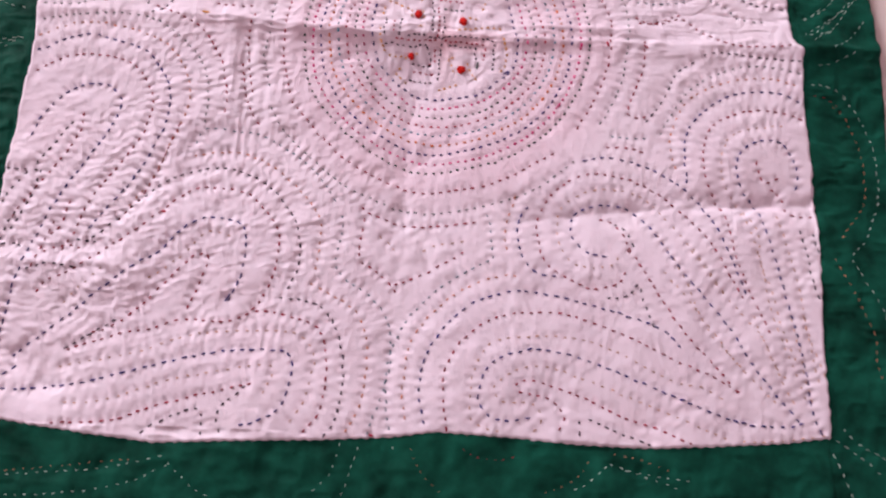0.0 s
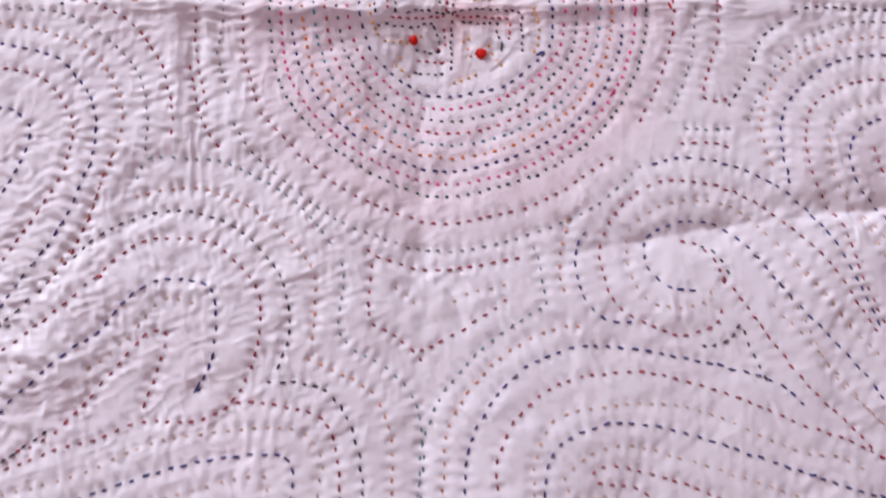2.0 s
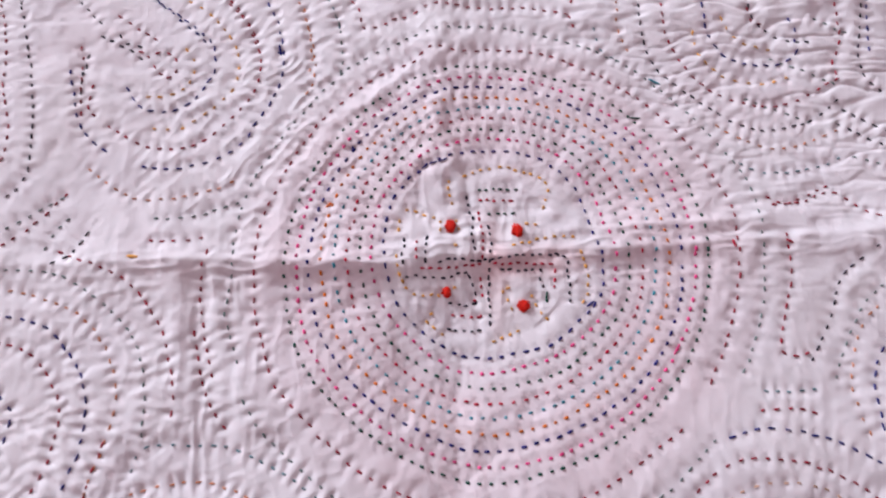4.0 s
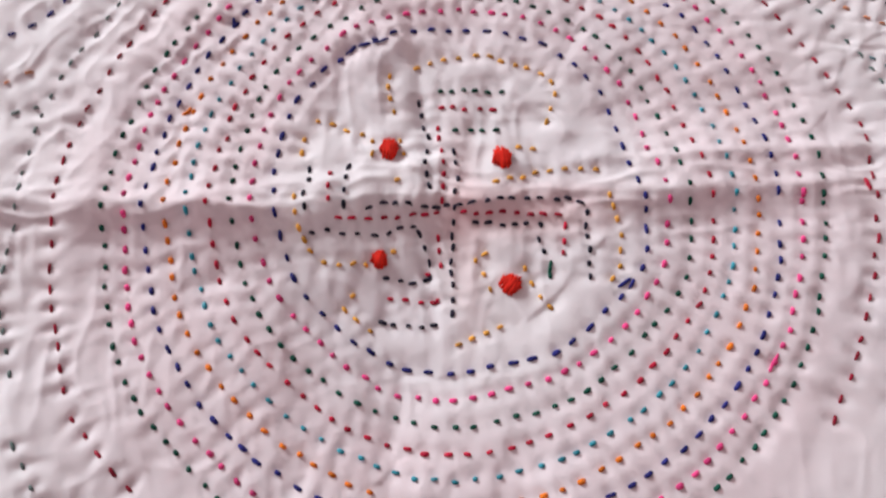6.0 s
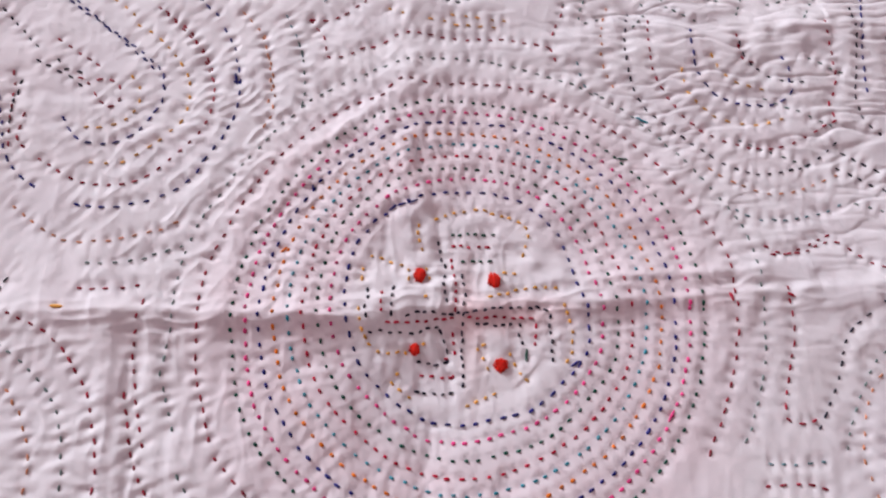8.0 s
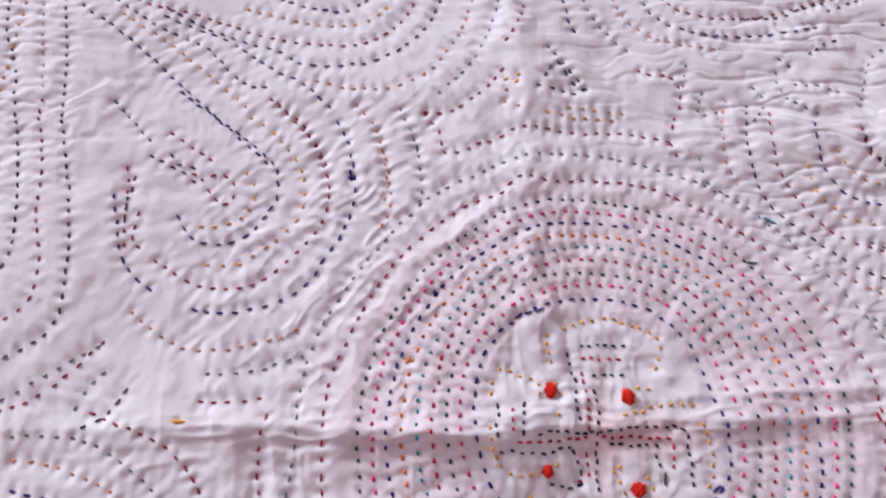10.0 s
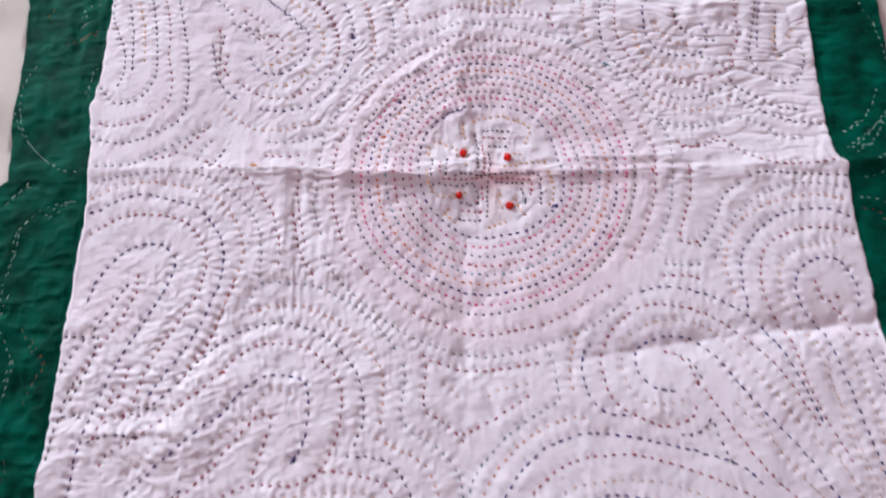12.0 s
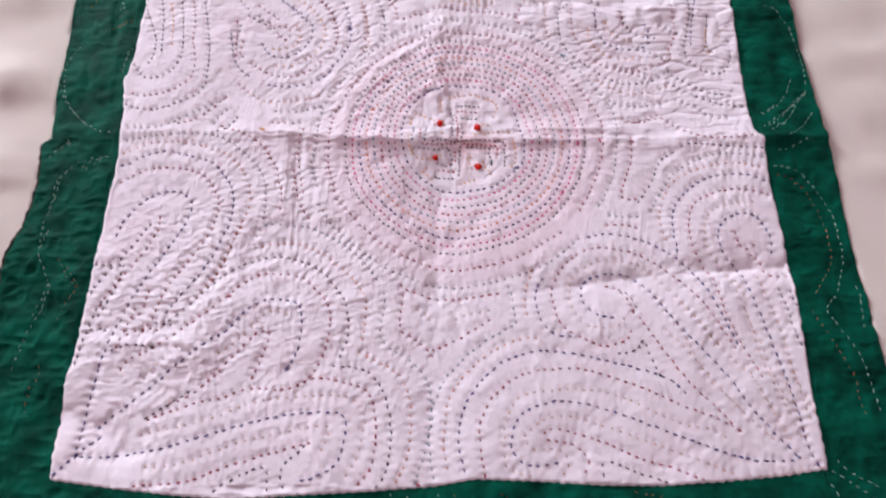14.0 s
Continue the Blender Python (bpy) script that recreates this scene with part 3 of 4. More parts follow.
run_border("orange", -305, -43, -205, -31)
run_border("pale", -302, -61, -267, -59, -207, -49, -178, -35)
run_border("pale", -178, -31, -154, -51, -140, -58)
run_border("pale", -41, -13, -48, -37, -65, -55)
run_border("pale", -1, -12, 4, -20)
run_border("orange", 15, -13, 20, -26, 30, -39, 46, -52)
run_border("pale", -25, -13, -38, -54)
run_border("pale", 174, -21, 194, -27, 243, -33)
run_border("orange", 176, -14, 199, -18, 226, -26)
run_border("orange", 160, -19, 153, -30, 140, -39, 122, -46)
run_border("pale", 174, -23, 162, -34, 144, -45)
run_border("pale", 185, -25, 234, -40)
run_border("pale", 360, 3, 382, -11, 394, -22)
run_border("pale", 357, -6, 369, -40)
run_border("red", 56, -12, 63, -18, 81, -22, 104, -19)
run_border("orange", -376, 514, -357, 520)
run_border("pale", -379, 526, -364, 533)
run_border("pale", -355, 475, -350, 477)
run_border("pale", -417, 485, -426, 463, -424, 430, -415, 405, -397, 382, -374, 367, -360, 364)
run_border("pale", -376, 547, -372, 527, -381, 523)
run_border("orange", -378, 509, -371, 515, -360, 515)
run_border("pale", -356, 474, -359, 461, -360, 446)
run_border("mustard", -415, 538, -412, 545, -408, 549)
run_border("pale", -401, 354, -414, 343, -421, 333)
run_border("pale", -355, 335, -369, 334, -387, 326, -397, 317, -406, 304, -407, 285, -410, 267, -410, 243, -407, 222, -398, 202, -389, 185, -391, 170, -396, 152, -403, 136, -407, 123)
run_border("tan", -388, 218, -374, 197, -361, 183)
run_border("tan", -365, 177, -370, 168, -375, 151)
run_border("tan", -384, 107, -382, 92, -387, 72, -387, 57)
run_border("pale", 367, 319, 378, 318, 395, 313, 406, 305)
run_border("pale", 388, 399, 375, 389, 367, 384)
run_border("pale", 429, 418, 412, 404, 392, 383, 374, 369, 367, 368)
run_border("pale", 412, 351, 392, 341, 377, 338)
run_border("red", 370, 309, 387, 305, 399, 292)
run_border("pale", 367, 13, 376, 3, 389, -5, 400, -11)
run_border("pale", 427, 184, 429, 172, 427, 140)

# long stitches, knots and loose ends
for colour, ax, ay, bx, by, thick in (("navy", -102, 511, -101, 503, 1.1), ("navy", -103, 505, -99, 505, 1.2), ("teal", 147, 470, 155, 465, 1.0), ("mustard", -194, 365, -187, 364, 1.3),
        ("pink", 138, 290, 133, 283, 0.8), ("green", 130, 441, 137, 440, 0.8), ("navy", 85, 316, 90, 319, 0.9), ("navy", -10, 412, -6, 414, 0.8), ("navy", -5, 414, 0, 415, 0.9),
        ("navy", 0, 415, 7, 417, 0.7), ("orange", -72, 390, -69, 393, 1.0), ("navy", -54, 427, -54, 431, 1.0), ("red", 181, 352, 182, 347, 1.2), ("red", 215, 350, 219, 348, 1.1),
        ("green", 62, 327, 61, 322, 0.9), ("red", -18, -6, -15, -7, 1.1), ("navy", -146, 97, -141, 105, 0.8), ("red", -208, 174, -204, 173, 1.2)):
    PANEL_LINES.append((colour, [((ax + bx) / 2000, (ay + by) / 2000, math.atan2(by - ay, bx - ax), math.hypot(bx - ax, by - ay) / 1000 + 0.001, thick * 0.72 / 1000)]))

# ---- the cloth's relief: creases, puckers at each stitch, crumple ----
X0, X1, Y0, Y1, CELL = -0.47, 0.47, -0.13, 0.81, 0.0008
gx, gy = np.meshgrid(np.arange(X0, X1, CELL), np.arange(Y0, Y1, CELL), indexing="ij")


wobble = 1.0 + 0.35 * lattice_noise(gx, gy, 0.035, 15) + 0.2 * lattice_noise(gx, gy, 0.012, 16)


def crease(height, width, ends, fade=0.03, tilt=0.0):
    """A pressed fold along a line of points: up (ridge) or down (valley)."""
    far = np.full(gx.shape, 9.0)
    for (ax, ay), (bx, by) in zip(ends, ends[1:]):
        t = np.clip(((gx - ax) * (bx - ax) + (gy - ay) * (by - ay)) / ((bx - ax) ** 2 + (by - ay) ** 2), 0, 1)
        far = np.minimum(far, np.hypot(gx - ax - t * (bx - ax), gy - ay - t * (by - ay)))
    return height * wobble * np.exp(-np.sqrt(far ** 2 + 0.0015 ** 2) / width)


def patch(x, y, r):
    return np.exp(-((gx - x) ** 2 + (gy - y) ** 2) / r ** 2)


rx = 0.82 * gx + 0.57 * gy + 0.012 * lattice_noise(gx + gy, gy - gx, 0.06, 61)
ry = 0.82 * gy - 0.57 * gx + 0.012 * lattice_noise(gx - gy, gy + gx, 0.06, 62)
relief = 0.0016 * lattice_noise(rx, ry, 0.085, 63) + 0.0010 * lattice_noise(ry + 0.4 * rx, rx - 0.4 * ry, 0.055, 64) + 0.0007 * lattice_noise(rx, ry, 0.026, 65)
relief += 0.004 * patch(-0.27, 0.50, 0.10)
relief += 0.006 * patch(0.23, 0.15, 0.13) + 0.007 * patch(-0.33, 0.66, 0.13)
flat_left = np.clip((gx + 0.32) / 0.16, 0.35, 1.0)
MAIN_FOLD = ((-0.45, 0.369), (-0.169, 0.361), (-0.044, 0.351), (0.113, 0.351), (0.45, 0.354))
relief += flat_left * crease(0.0048, 0.021, MAIN_FOLD)
ramp = np.clip((gx - 0.03) / 0.17, 0, 1) ** 1.5
far_ramp = np.clip((gx - 0.06) / 0.12, 0, 1)
relief += flat_left * crease(0.0017, 0.006, MAIN_FOLD) - flat_left * crease(0.0010, 0.007, [(x, y - 0.011) for x, y in MAIN_FOLD])
relief -= ramp * crease(0.0016, 0.006, ((0.10, 0.176), (0.19, 0.189), (0.29, 0.197), (0.36, 0.203)))
relief += far_ramp * crease(0.0014, 0.006, ((0.06, 0.521), (0.10, 0.523), (0.18, 0.528), (0.36, 0.533)))
relief += crease(0.0066, 0.046, ((0.006, 0.42), (0.004, 0.47), (0.008, 0.53), (0.012, 0.78)))
relief -= crease(0.0050, 0.043, ((0.008, 0.295), (0.0, 0.245), (0.001, 0.17)))
relief -= crease(0.0014, 0.030, ((0.001, 0.17), (-0.008, -0.02)))
relief -= ramp * crease(0.0060, 0.028, ((0.03, 0.166), (0.075, 0.172), (0.19, 0.189), (0.29, 0.197), (0.44, 0.207)))
relief += far_ramp * crease(0.0054, 0.026, ((0.06, 0.521), (0.10, 0.523), (0.18, 0.528), (0.44, 0.533)))
relief -= crease(0.0052, 0.020, ((-0.36, 0.067), (-0.328, 0.055), (-0.29, 0.025)))
relief -= crease(0.0022, 0.007, ((-0.35, 0.060), (-0.333, 0.053), (-0.318, 0.038), (-0.305, 0.018)))
relief += crease(0.0032, 0.013, ((-0.345, 0.118), (-0.30, 0.120), (-0.25, 0.112)))
# small loose wrinkles
relief += 0.00042 * lattice_noise(rx, ry, 0.009, 3) + 0.00010 * lattice_noise(gx, gy, 0.004, 4)
crumple = np.clip(0.8 * patch(-0.25, 0.20, 0.10) + 0.8 * patch(-0.29, 0.09, 0.08) + 0.5 * patch(-0.2, 0.3, 0.08) + 0.12 * patch(0.25, 0.44, 0.12)
                  + 0.12 * patch(0.28, 0.6, 0.12) + 0.5 * patch(-0.05, 0.47, 0.09) + 0.3 * patch(-0.3, 0.5, 0.15), 0, 1.6)
ux = gx + 0.004 * lattice_noise(gx, gy, 0.02, 8)
uy = gy + 0.004 * lattice_noise(gx, gy, 0.02, 9)
relief += crumple * (0.0006 * (0.5 - np.abs(lattice_noise(ux, uy * 1.3, 0.010, 5))) + 0.0005 * lattice_noise(ux, uy * 1.4, 0.006, 6))
relief += (0.25 + 0.7 * patch(-0.13, 0.29, 0.08)) * 0.0010 * (0.5 - np.abs(lattice_noise(ux * 2.6, uy * 0.7, 0.016, 7)))
streak = 0.3 * patch(0.27, 0.57, 0.15) + 0.2 * patch(0.28, 0.46, 0.10) + 0.5 * patch(0.30, 0.36, 0.08) + 0.9 * patch(-0.30, 0.11, 0.09)
relief += streak * 0.0009 * (0.5 - np.abs(lattice_noise(ux * 0.55 + uy * 0.25, uy * 2.0, 0.016, 13)))
# long wavy ridges across the far side, at a stitch's spacing
wavy = np.clip(patch(0.27, 0.50, 0.15) + 0.8 * patch(0.25, 0.64, 0.14) + 0.5 * patch(0.14, 0.62, 0.10) + 0.5 * patch(0.33, 0.40, 0.06) + 0.8 * patch(-0.32, 0.58, 0.09), 0, 1.1)
bend = 0.006 * lattice_noise(gx, gy, 0.05, 41)
relief -= wavy * (0.0009 * np.exp(-(lattice_noise(ux * 0.20, uy + bend, 0.0105, 42) / 0.20) ** 2) + 0.0005 * np.exp(-(lattice_noise(ux * 0.3, uy - bend, 0.0075, 43) / 0.2) ** 2))
slant = patch(-0.07, 0.47, 0.10) + 0.7 * patch(-0.12, 0.42, 0.08)
relief += slant * 0.0009 * (0.5 - np.abs(lattice_noise((ux - uy) * 1.8, (ux + uy) * 0.8, 0.016, 14)))
# radial gathers across the medallion's rings
turn_m, far_m = np.arctan2(gy - 0.345, gx - 0.032), np.hypot(gx - 0.032, gy - 0.345)
band = np.clip((far_m - 0.05) / 0.02, 0, 1) * np.clip((0.165 - far_m) / 0.03, 0, 1)
relief += band * 0.0002 * lattice_noise(turn_m * 0.1, far_m * 0.16, 0.0042, 12)
# fine pleats over the plain middle of the medallion and along the main fold
middle = patch(0.02, 0.375, 0.05) + 0.6 * patch(0.03, 0.325, 0.04)
relief += middle * (0.0011 * (0.5 - np.abs(lattice_noise(ux * 2.2, uy * 0.55, 0.013, 31))) + 0.0006 * (0.5 - np.abs(lattice_noise(ux * 0.6, uy * 2.0, 0.011, 32))))
along_fold = np.exp(-((gy - 0.352) / 0.018) ** 2) * np.clip((0.30 - np.abs(gx)) / 0.1, 0, 1)
relief += along_fold * 0.0012 * (0.5 - np.abs(lattice_noise(ux * 0.4, uy * 2.2, 0.012, 33)))
# small sharp pleats over the near left swirls
pleat = np.clip(patch(-0.26, 0.17, 0.12) + 0.8 * patch(-0.14, 0.12, 0.10) + 0.7 * patch(-0.05, 0.22, 0.10), 0, 1.2)
relief += pleat * (0.0006 * (0.5 - np.abs(lattice_noise(ux * 2.2 + uy * 0.5, uy * 0.8, 0.012, 34))) + 0.0006 * (0.5 - np.abs(lattice_noise(ux * 0.7, uy * 1.8 - ux * 0.6, 0.010, 35))))
# single wrinkles
for high, wide, *ends in (
        (-0.0030, 0.0025, (0.018, 0.411), (0.018, 0.383)), (0.0026, 0.006, (-0.007, 0.42), (0.003, 0.394)), (0.0022, 0.004, (0.053, 0.395), (0.067, 0.383), (0.072, 0.376)),
        (0.0028, 0.005, (-0.022, 0.358), (0.003, 0.361), (0.023, 0.366)), (0.0030, 0.005, (0.069, 0.363), (0.093, 0.365), (0.142, 0.364), (0.203, 0.365)),
        (-0.0012, 0.003, (-0.001, 0.321), (0.005, 0.306)), (0.0010, 0.005, (0.042, 0.334), (0.059, 0.329)), (0.0012, 0.006, (-0.163, 0.358), (-0.16, 0.332), (-0.162, 0.288)),
        (0.0012, 0.006, (-0.139, 0.353), (-0.140, 0.33), (-0.133, 0.286)), (-0.0024, 0.004, (0.153, 0.357), (0.202, 0.356), (0.246, 0.358)), (0.0022, 0.004, (0.189, 0.342), (0.30, 0.342)),
        (-0.0024, 0.003, (0.304, 0.368), (0.319, 0.352)), (-0.0024, 0.003, (0.261, 0.393), (0.274, 0.368)), (0.0012, 0.004, (-0.182, 0.299), (-0.181, 0.252)),
        (0.0012, 0.005, (-0.167, 0.346), (-0.159, 0.251)), (0.0012, 0.005, (-0.143, 0.347), (-0.13, 0.296), (-0.111, 0.253)), (-0.0009, 0.004, (-0.154, 0.346), (-0.145, 0.273)),
        (-0.0018, 0.004, (0.009, 0.172), (0.025, 0.135)), (0.0012, 0.005, (-0.21, 0.243), (-0.2, 0.207), (-0.201, 0.176)), (0.0018, 0.004, (-0.074, 0.171), (-0.151, 0.162), (-0.178, 0.164)),
        (0.0014, 0.004, (0.246, 0.313), (0.279, 0.343)), (0.0020, 0.006, (-0.308, 0.124), (-0.242, 0.124), (-0.221, 0.11)), (-0.0018, 0.003, (0.152, 0.55), (0.225, 0.526)),
        (0.0018, 0.005, (0.197, 0.597), (0.235, 0.572)), (0.0016, 0.005, (0.186, 0.486), (0.231, 0.471)), (0.0018, 0.005, (-0.066, 0.447), (-0.033, 0.467), (-0.007, 0.492)),
        (0.0016, 0.005, (-0.092, 0.408), (-0.06, 0.433)), (-0.0024, 0.003, (0.10, 0.524), (0.18, 0.529), (0.26, 0.527), (0.35, 0.531)), (-0.0016, 0.003, (0.15, 0.552), (0.19, 0.541), (0.245, 0.528)),
        (0.0020, 0.004, (-0.345, 0.128), (-0.29, 0.124), (-0.24, 0.130)), (0.0018, 0.004, (-0.345, 0.105), (-0.30, 0.110), (-0.26, 0.104))):
    relief += crease(high, wide, ends)
on_border = (gx < -0.352) | (gx > 0.362) | (gy < -0.006) | (gy > 0.703)
lengthways = patch(-0.40, 0.62, 0.13)
mottle = patch(-0.40, 0.10, 0.17) + 0.5 * patch(-0.40, 0.27, 0.10)
relief += on_border * (0.0012 * lattice_noise(gx, gy, 0.030, 10) + 0.0007 * lattice_noise(ux, uy, 0.010, 11)
                       + 0.0011 * (1 - np.clip(lengthways, 0, 1)) * (0.5 - np.abs(lattice_noise(ux * 0.6, uy * 1.3, 0.012, 51)))
                       + 0.0030 * lengthways * lattice_noise(ux * 1.6, uy * 0.22, 0.016, 52)
                       + 0.0017 * mottle * (0.5 - np.abs(lattice_noise(ux, uy * 1.1, 0.011, 53))))

# how hard the thread is pulled: loose over the near right corner, tight elsewhere
pull = 0.95 - 0.55 * patch(0.20, 0.06, 0.16) - 0.35 * patch(-0.12, 0.03, 0.10) - 0.25 * patch(-0.27, 0.18, 0.12) - 0.2 * patch(0.25, 0.45, 0.10) - 0.35 * patch(-0.03, 0.27, 0.09) - 0.35 * patch(0.03, 0.36, 0.05) - 0.3 * patch(-0.25, 0.50, 0.14)


def pucker(lines, depth, along, across):
    """Each stitch pulls the layers together; the cloth swells between stitches."""
    for colour, made in lines:
        for x, y, turn, long, radius in made:
            i, j = int((x - X0) / CELL), int((y - Y0) / CELL)
            w = 16
            if i < w or j < w or i >= gx.shape[0] - w or j >= gx.shape[1] - w:
                continue
            sl = (slice(i - w, i + w + 1), slice(j - w, j + w + 1))
            dx, dy = gx[sl] - x, gy[sl] - y
            a, b = dx * math.cos(turn) + dy * math.sin(turn), dy * math.cos(turn) - dx * math.sin(turn)
            relief[sl] -= depth * pull[i, j] * np.exp(-(a / along) ** 2 - (b / across) ** 2)


gather = np.clip(0.16 + 0.9 * patch(-0.27, 0.18, 0.11) + 0.30 * patch(-0.13, 0.29, 0.08) + 0.30 * patch(0.28, 0.50, 0.13) + 0.55 * patch(-0.05, 0.48, 0.10)
                 + 0.10 * patch(-0.33, 0.60, 0.10) + 0.2 * patch(-0.16, 0.12, 0.10) + 0.2 * patch(0.33, 0.30, 0.07) + 0.4 * patch(-0.32, 0.06, 0.06) - 0.14 * patch(0.20, 0.05, 0.16), 0.02, 1.2)
gather *= np.where((far_m > 0.055) & (far_m < 0.142), 0.45 + 0.8 * patch(-0.06, 0.42, 0.08) + 0.5 * patch(0.03, 0.46, 0.05), 1.0)
gather_rng = random.Random(11)


def ripple(lines, depth, along, across):
    """Small wrinkles that run from stitch to stitch across the rows of thread."""
    w = int(across * 2.2 / CELL)
    for colour, made in lines:
        for x, y, turn, long, radius in made:
            i, j = int((x - X0) / CELL), int((y - Y0) / CELL)
            lean, deep, wide = turn + gather_rng.gauss(0, 0.22), depth * gather_rng.uniform(0.35, 1.5), across * gather_rng.uniform(0.6, 1.3)
            if i < w or j < w or i >= gx.shape[0] - w or j >= gx.shape[1] - w:
                continue
            sl = (slice(i - w, i + w + 1), slice(j - w, j + w + 1))
            dx, dy = gx[sl] - x, gy[sl] - y
            a, b = dx * math.cos(lean) + dy * math.sin(lean), dy * math.cos(lean) - dx * math.sin(lean)
            relief[sl] -= deep * gather[i, j] * np.exp(-(a / along) ** 2 - (b / wide) ** 2)


pucker(PANEL_LINES[:9], 0.00085, 0.0028, 0.0029)
pucker(PANEL_LINES[9:], 0.00105, 0.0025, 0.0040)
ripple(PANEL_LINES, 0.00080, 0.0017, 0.0062)
pucker(BORDER_LINES, 0.0007, 0.0024, 0.0030)

relief = np.where(on_border, np.maximum(relief, -0.0045), relief)


def height(x, y):
    u, v = np.clip((np.asarray(x) - X0) / CELL, 0, gx.shape[0] - 2.001), np.clip((np.asarray(y) - Y0) / CELL, 0, gx.shape[1] - 2.001)
    i, j = u.astype(int), v.astype(int)
    a, b = u - i, v - j
    return (relief[i, j] * (1 - a) + relief[i + 1, j] * a) * (1 - b) + (relief[i, j + 1] * (1 - a) + relief[i + 1, j + 1] * a) * b


# ---- the quilt ----
def edge_line(knots, s):
    k = np.array(knots)
    return np.interp(s, k[:, 0], k[:, 1])


PANEL_LEFT = ((-0.02, -0.350), (0.055, -0.354), (0.076, -0.356), (0.114, -0.350), (0.225, -0.349), (0.325, -0.347), (0.39, -0.351), (0.428, -0.357), (0.459, -0.351), (0.551, -0.349), (0.72, -0.350))
PANEL_RIGHT = ((-0.02, 0.358), (0.06, 0.359), (0.125, 0.362), (0.184, 0.366), (0.28, 0.362), (0.343, 0.364), (0.357, 0.355), (0.386, 0.355), (0.473, 0.359), (0.549, 0.362), (0.72, 0.360))
PANEL_BOTTOM = ((-0.36, 0.001), (-0.285, -0.009), (-0.24, -0.014), (-0.19, -0.019), (-0.13, -0.0155), (-0.06, -0.0125), (0.0, -0.0085), (0.035, -0.003), (0.09, -0.005), (0.15, -0.009), (0.205, -0.010), (0.27, -0.006), (0.32, -0.002), (0.37, 0.005))
OUT_LEFT = ((-0.12, -0.442), (0.195, -0.438), (0.22, -0.438), (0.251, -0.428), (0.304, -0.425), (0.352, -0.430), (0.357, -0.421), (0.405, -0.428), (0.444, -0.429), (0.552, -0.433), (0.592, -0.440), (0.80, -0.440))
OUT_RIGHT = ((-0.12, 0.437), (0.108, 0.436), (0.148, 0.435), (0.22, 0.433), (0.32, 0.437), (0.386, 0.435), (0.464, 0.432), (0.549, 0.433), (0.80, 0.436))
TOP, OUT_TOP, OUT_BOTTOM = 0.702, 0.788, -0.098


def sheet_of_cloth(name, material, parent, corner, nu, nv, lift, rims, thick, label=""):
    """A padded cloth over corner(u, v), u and v in 0..1, following the relief; rims (left, right, bottom, top) turn down by thick."""
    u, v = np.meshgrid(np.linspace(0, 1, nu), np.linspace(0, 1, nv), indexing="ij")
    x, y = corner(u, v)
    z = height(x, y) + lift
    for on, s in zip(rims, (u * (x.max() - x.min()), (1 - u) * (x.max() - x.min()), v * (y.max() - y.min()), (1 - v) * (y.max() - y.min()))):
        if on:
            z = z - thick * (1 - np.clip(s / 0.0035, 0, 1)) ** 2
    verts = np.stack([x, y, z], -1).reshape(-1, 3)
    i, j = np.meshgrid(np.arange(nu - 1), np.arange(nv - 1), indexing="ij")
    a = (i * nv + j).ravel()
    faces = np.stack([a, a + nv, a + nv + 1, a + 1], -1)
    ob = mesh_object(name, verts.tolist(), faces.tolist(), material, parent, label)
    return ob


quilt = tagged(new("quilt"), "hand-stitched white cotton quilt with dark green border", "quilt")


def panel_at(u, v):
    y = -0.01 + v * (TOP + 0.01)
    left, right = edge_line(PANEL_LEFT, y), edge_line(PANEL_RIGHT, y)
    scallop = 0.0009 * lattice_noise(y, y * 0 + 7.0, 0.006, 23)
    x = left + scallop + u * (right - left - 2 * scallop)
    low = edge_line(PANEL_BOTTOM, x) + 0.0004 * np.sin(x * 700)
    return x, low + v * (TOP - low)


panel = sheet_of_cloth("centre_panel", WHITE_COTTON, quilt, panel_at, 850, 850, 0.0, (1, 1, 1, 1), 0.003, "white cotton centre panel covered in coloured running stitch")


def left_at(u, v):
    y = OUT_BOTTOM + v * (OUT_TOP - OUT_BOTTOM)
    out = edge_line(OUT_LEFT, y) - 0.004 + 0.0008 * lattice_noise(y, y * 0 + 3, 0.012, 21)
    return out + u * (-0.340 - out), y


def right_at(u, v):
    y = OUT_BOTTOM + v * (OUT_TOP - OUT_BOTTOM)
    out = edge_line(OUT_RIGHT, y) + 0.004 + 0.0008 * lattice_noise(y, y * 0 + 5, 0.012, 22)
    return 0.347 + u * (out - 0.347), y


left_strip = sheet_of_cloth("border_strip", GREEN_COTTON, quilt, left_at, 80, 760, -0.0022, (1, 0, 1, 1), 0.006, "dark green cotton border strip")
right_strip = sheet_of_cloth("border_strip", GREEN_COTTON, quilt, right_at, 80, 760, -0.0022, (0, 1, 1, 1), 0.006, "dark green cotton border strip")
low_strip = sheet_of_cloth("border_strip", GREEN_COTTON, quilt, lambda u, v: (-0.356 + u * 0.713, OUT_BOTTOM + v * (0.012 - OUT_BOTTOM)), 420, 64, -0.0015, (1, 1, 1, 0), 0.005, "dark green cotton border strip")
sheet_of_cloth("border_strip", GREEN_COTTON, quilt, lambda u, v: (-0.356 + u * 0.713, 0.694 + v * (OUT_TOP - 0.694)), 420, 64, -0.0015, (1, 1, 0, 1), 0.005, "dark green cotton border strip")
part("backing", box(-0.392, 0.392, -0.062, 0.75, -0.0215, -0.0195), GREEN_COTTON, quilt, "plain green backing cloth")


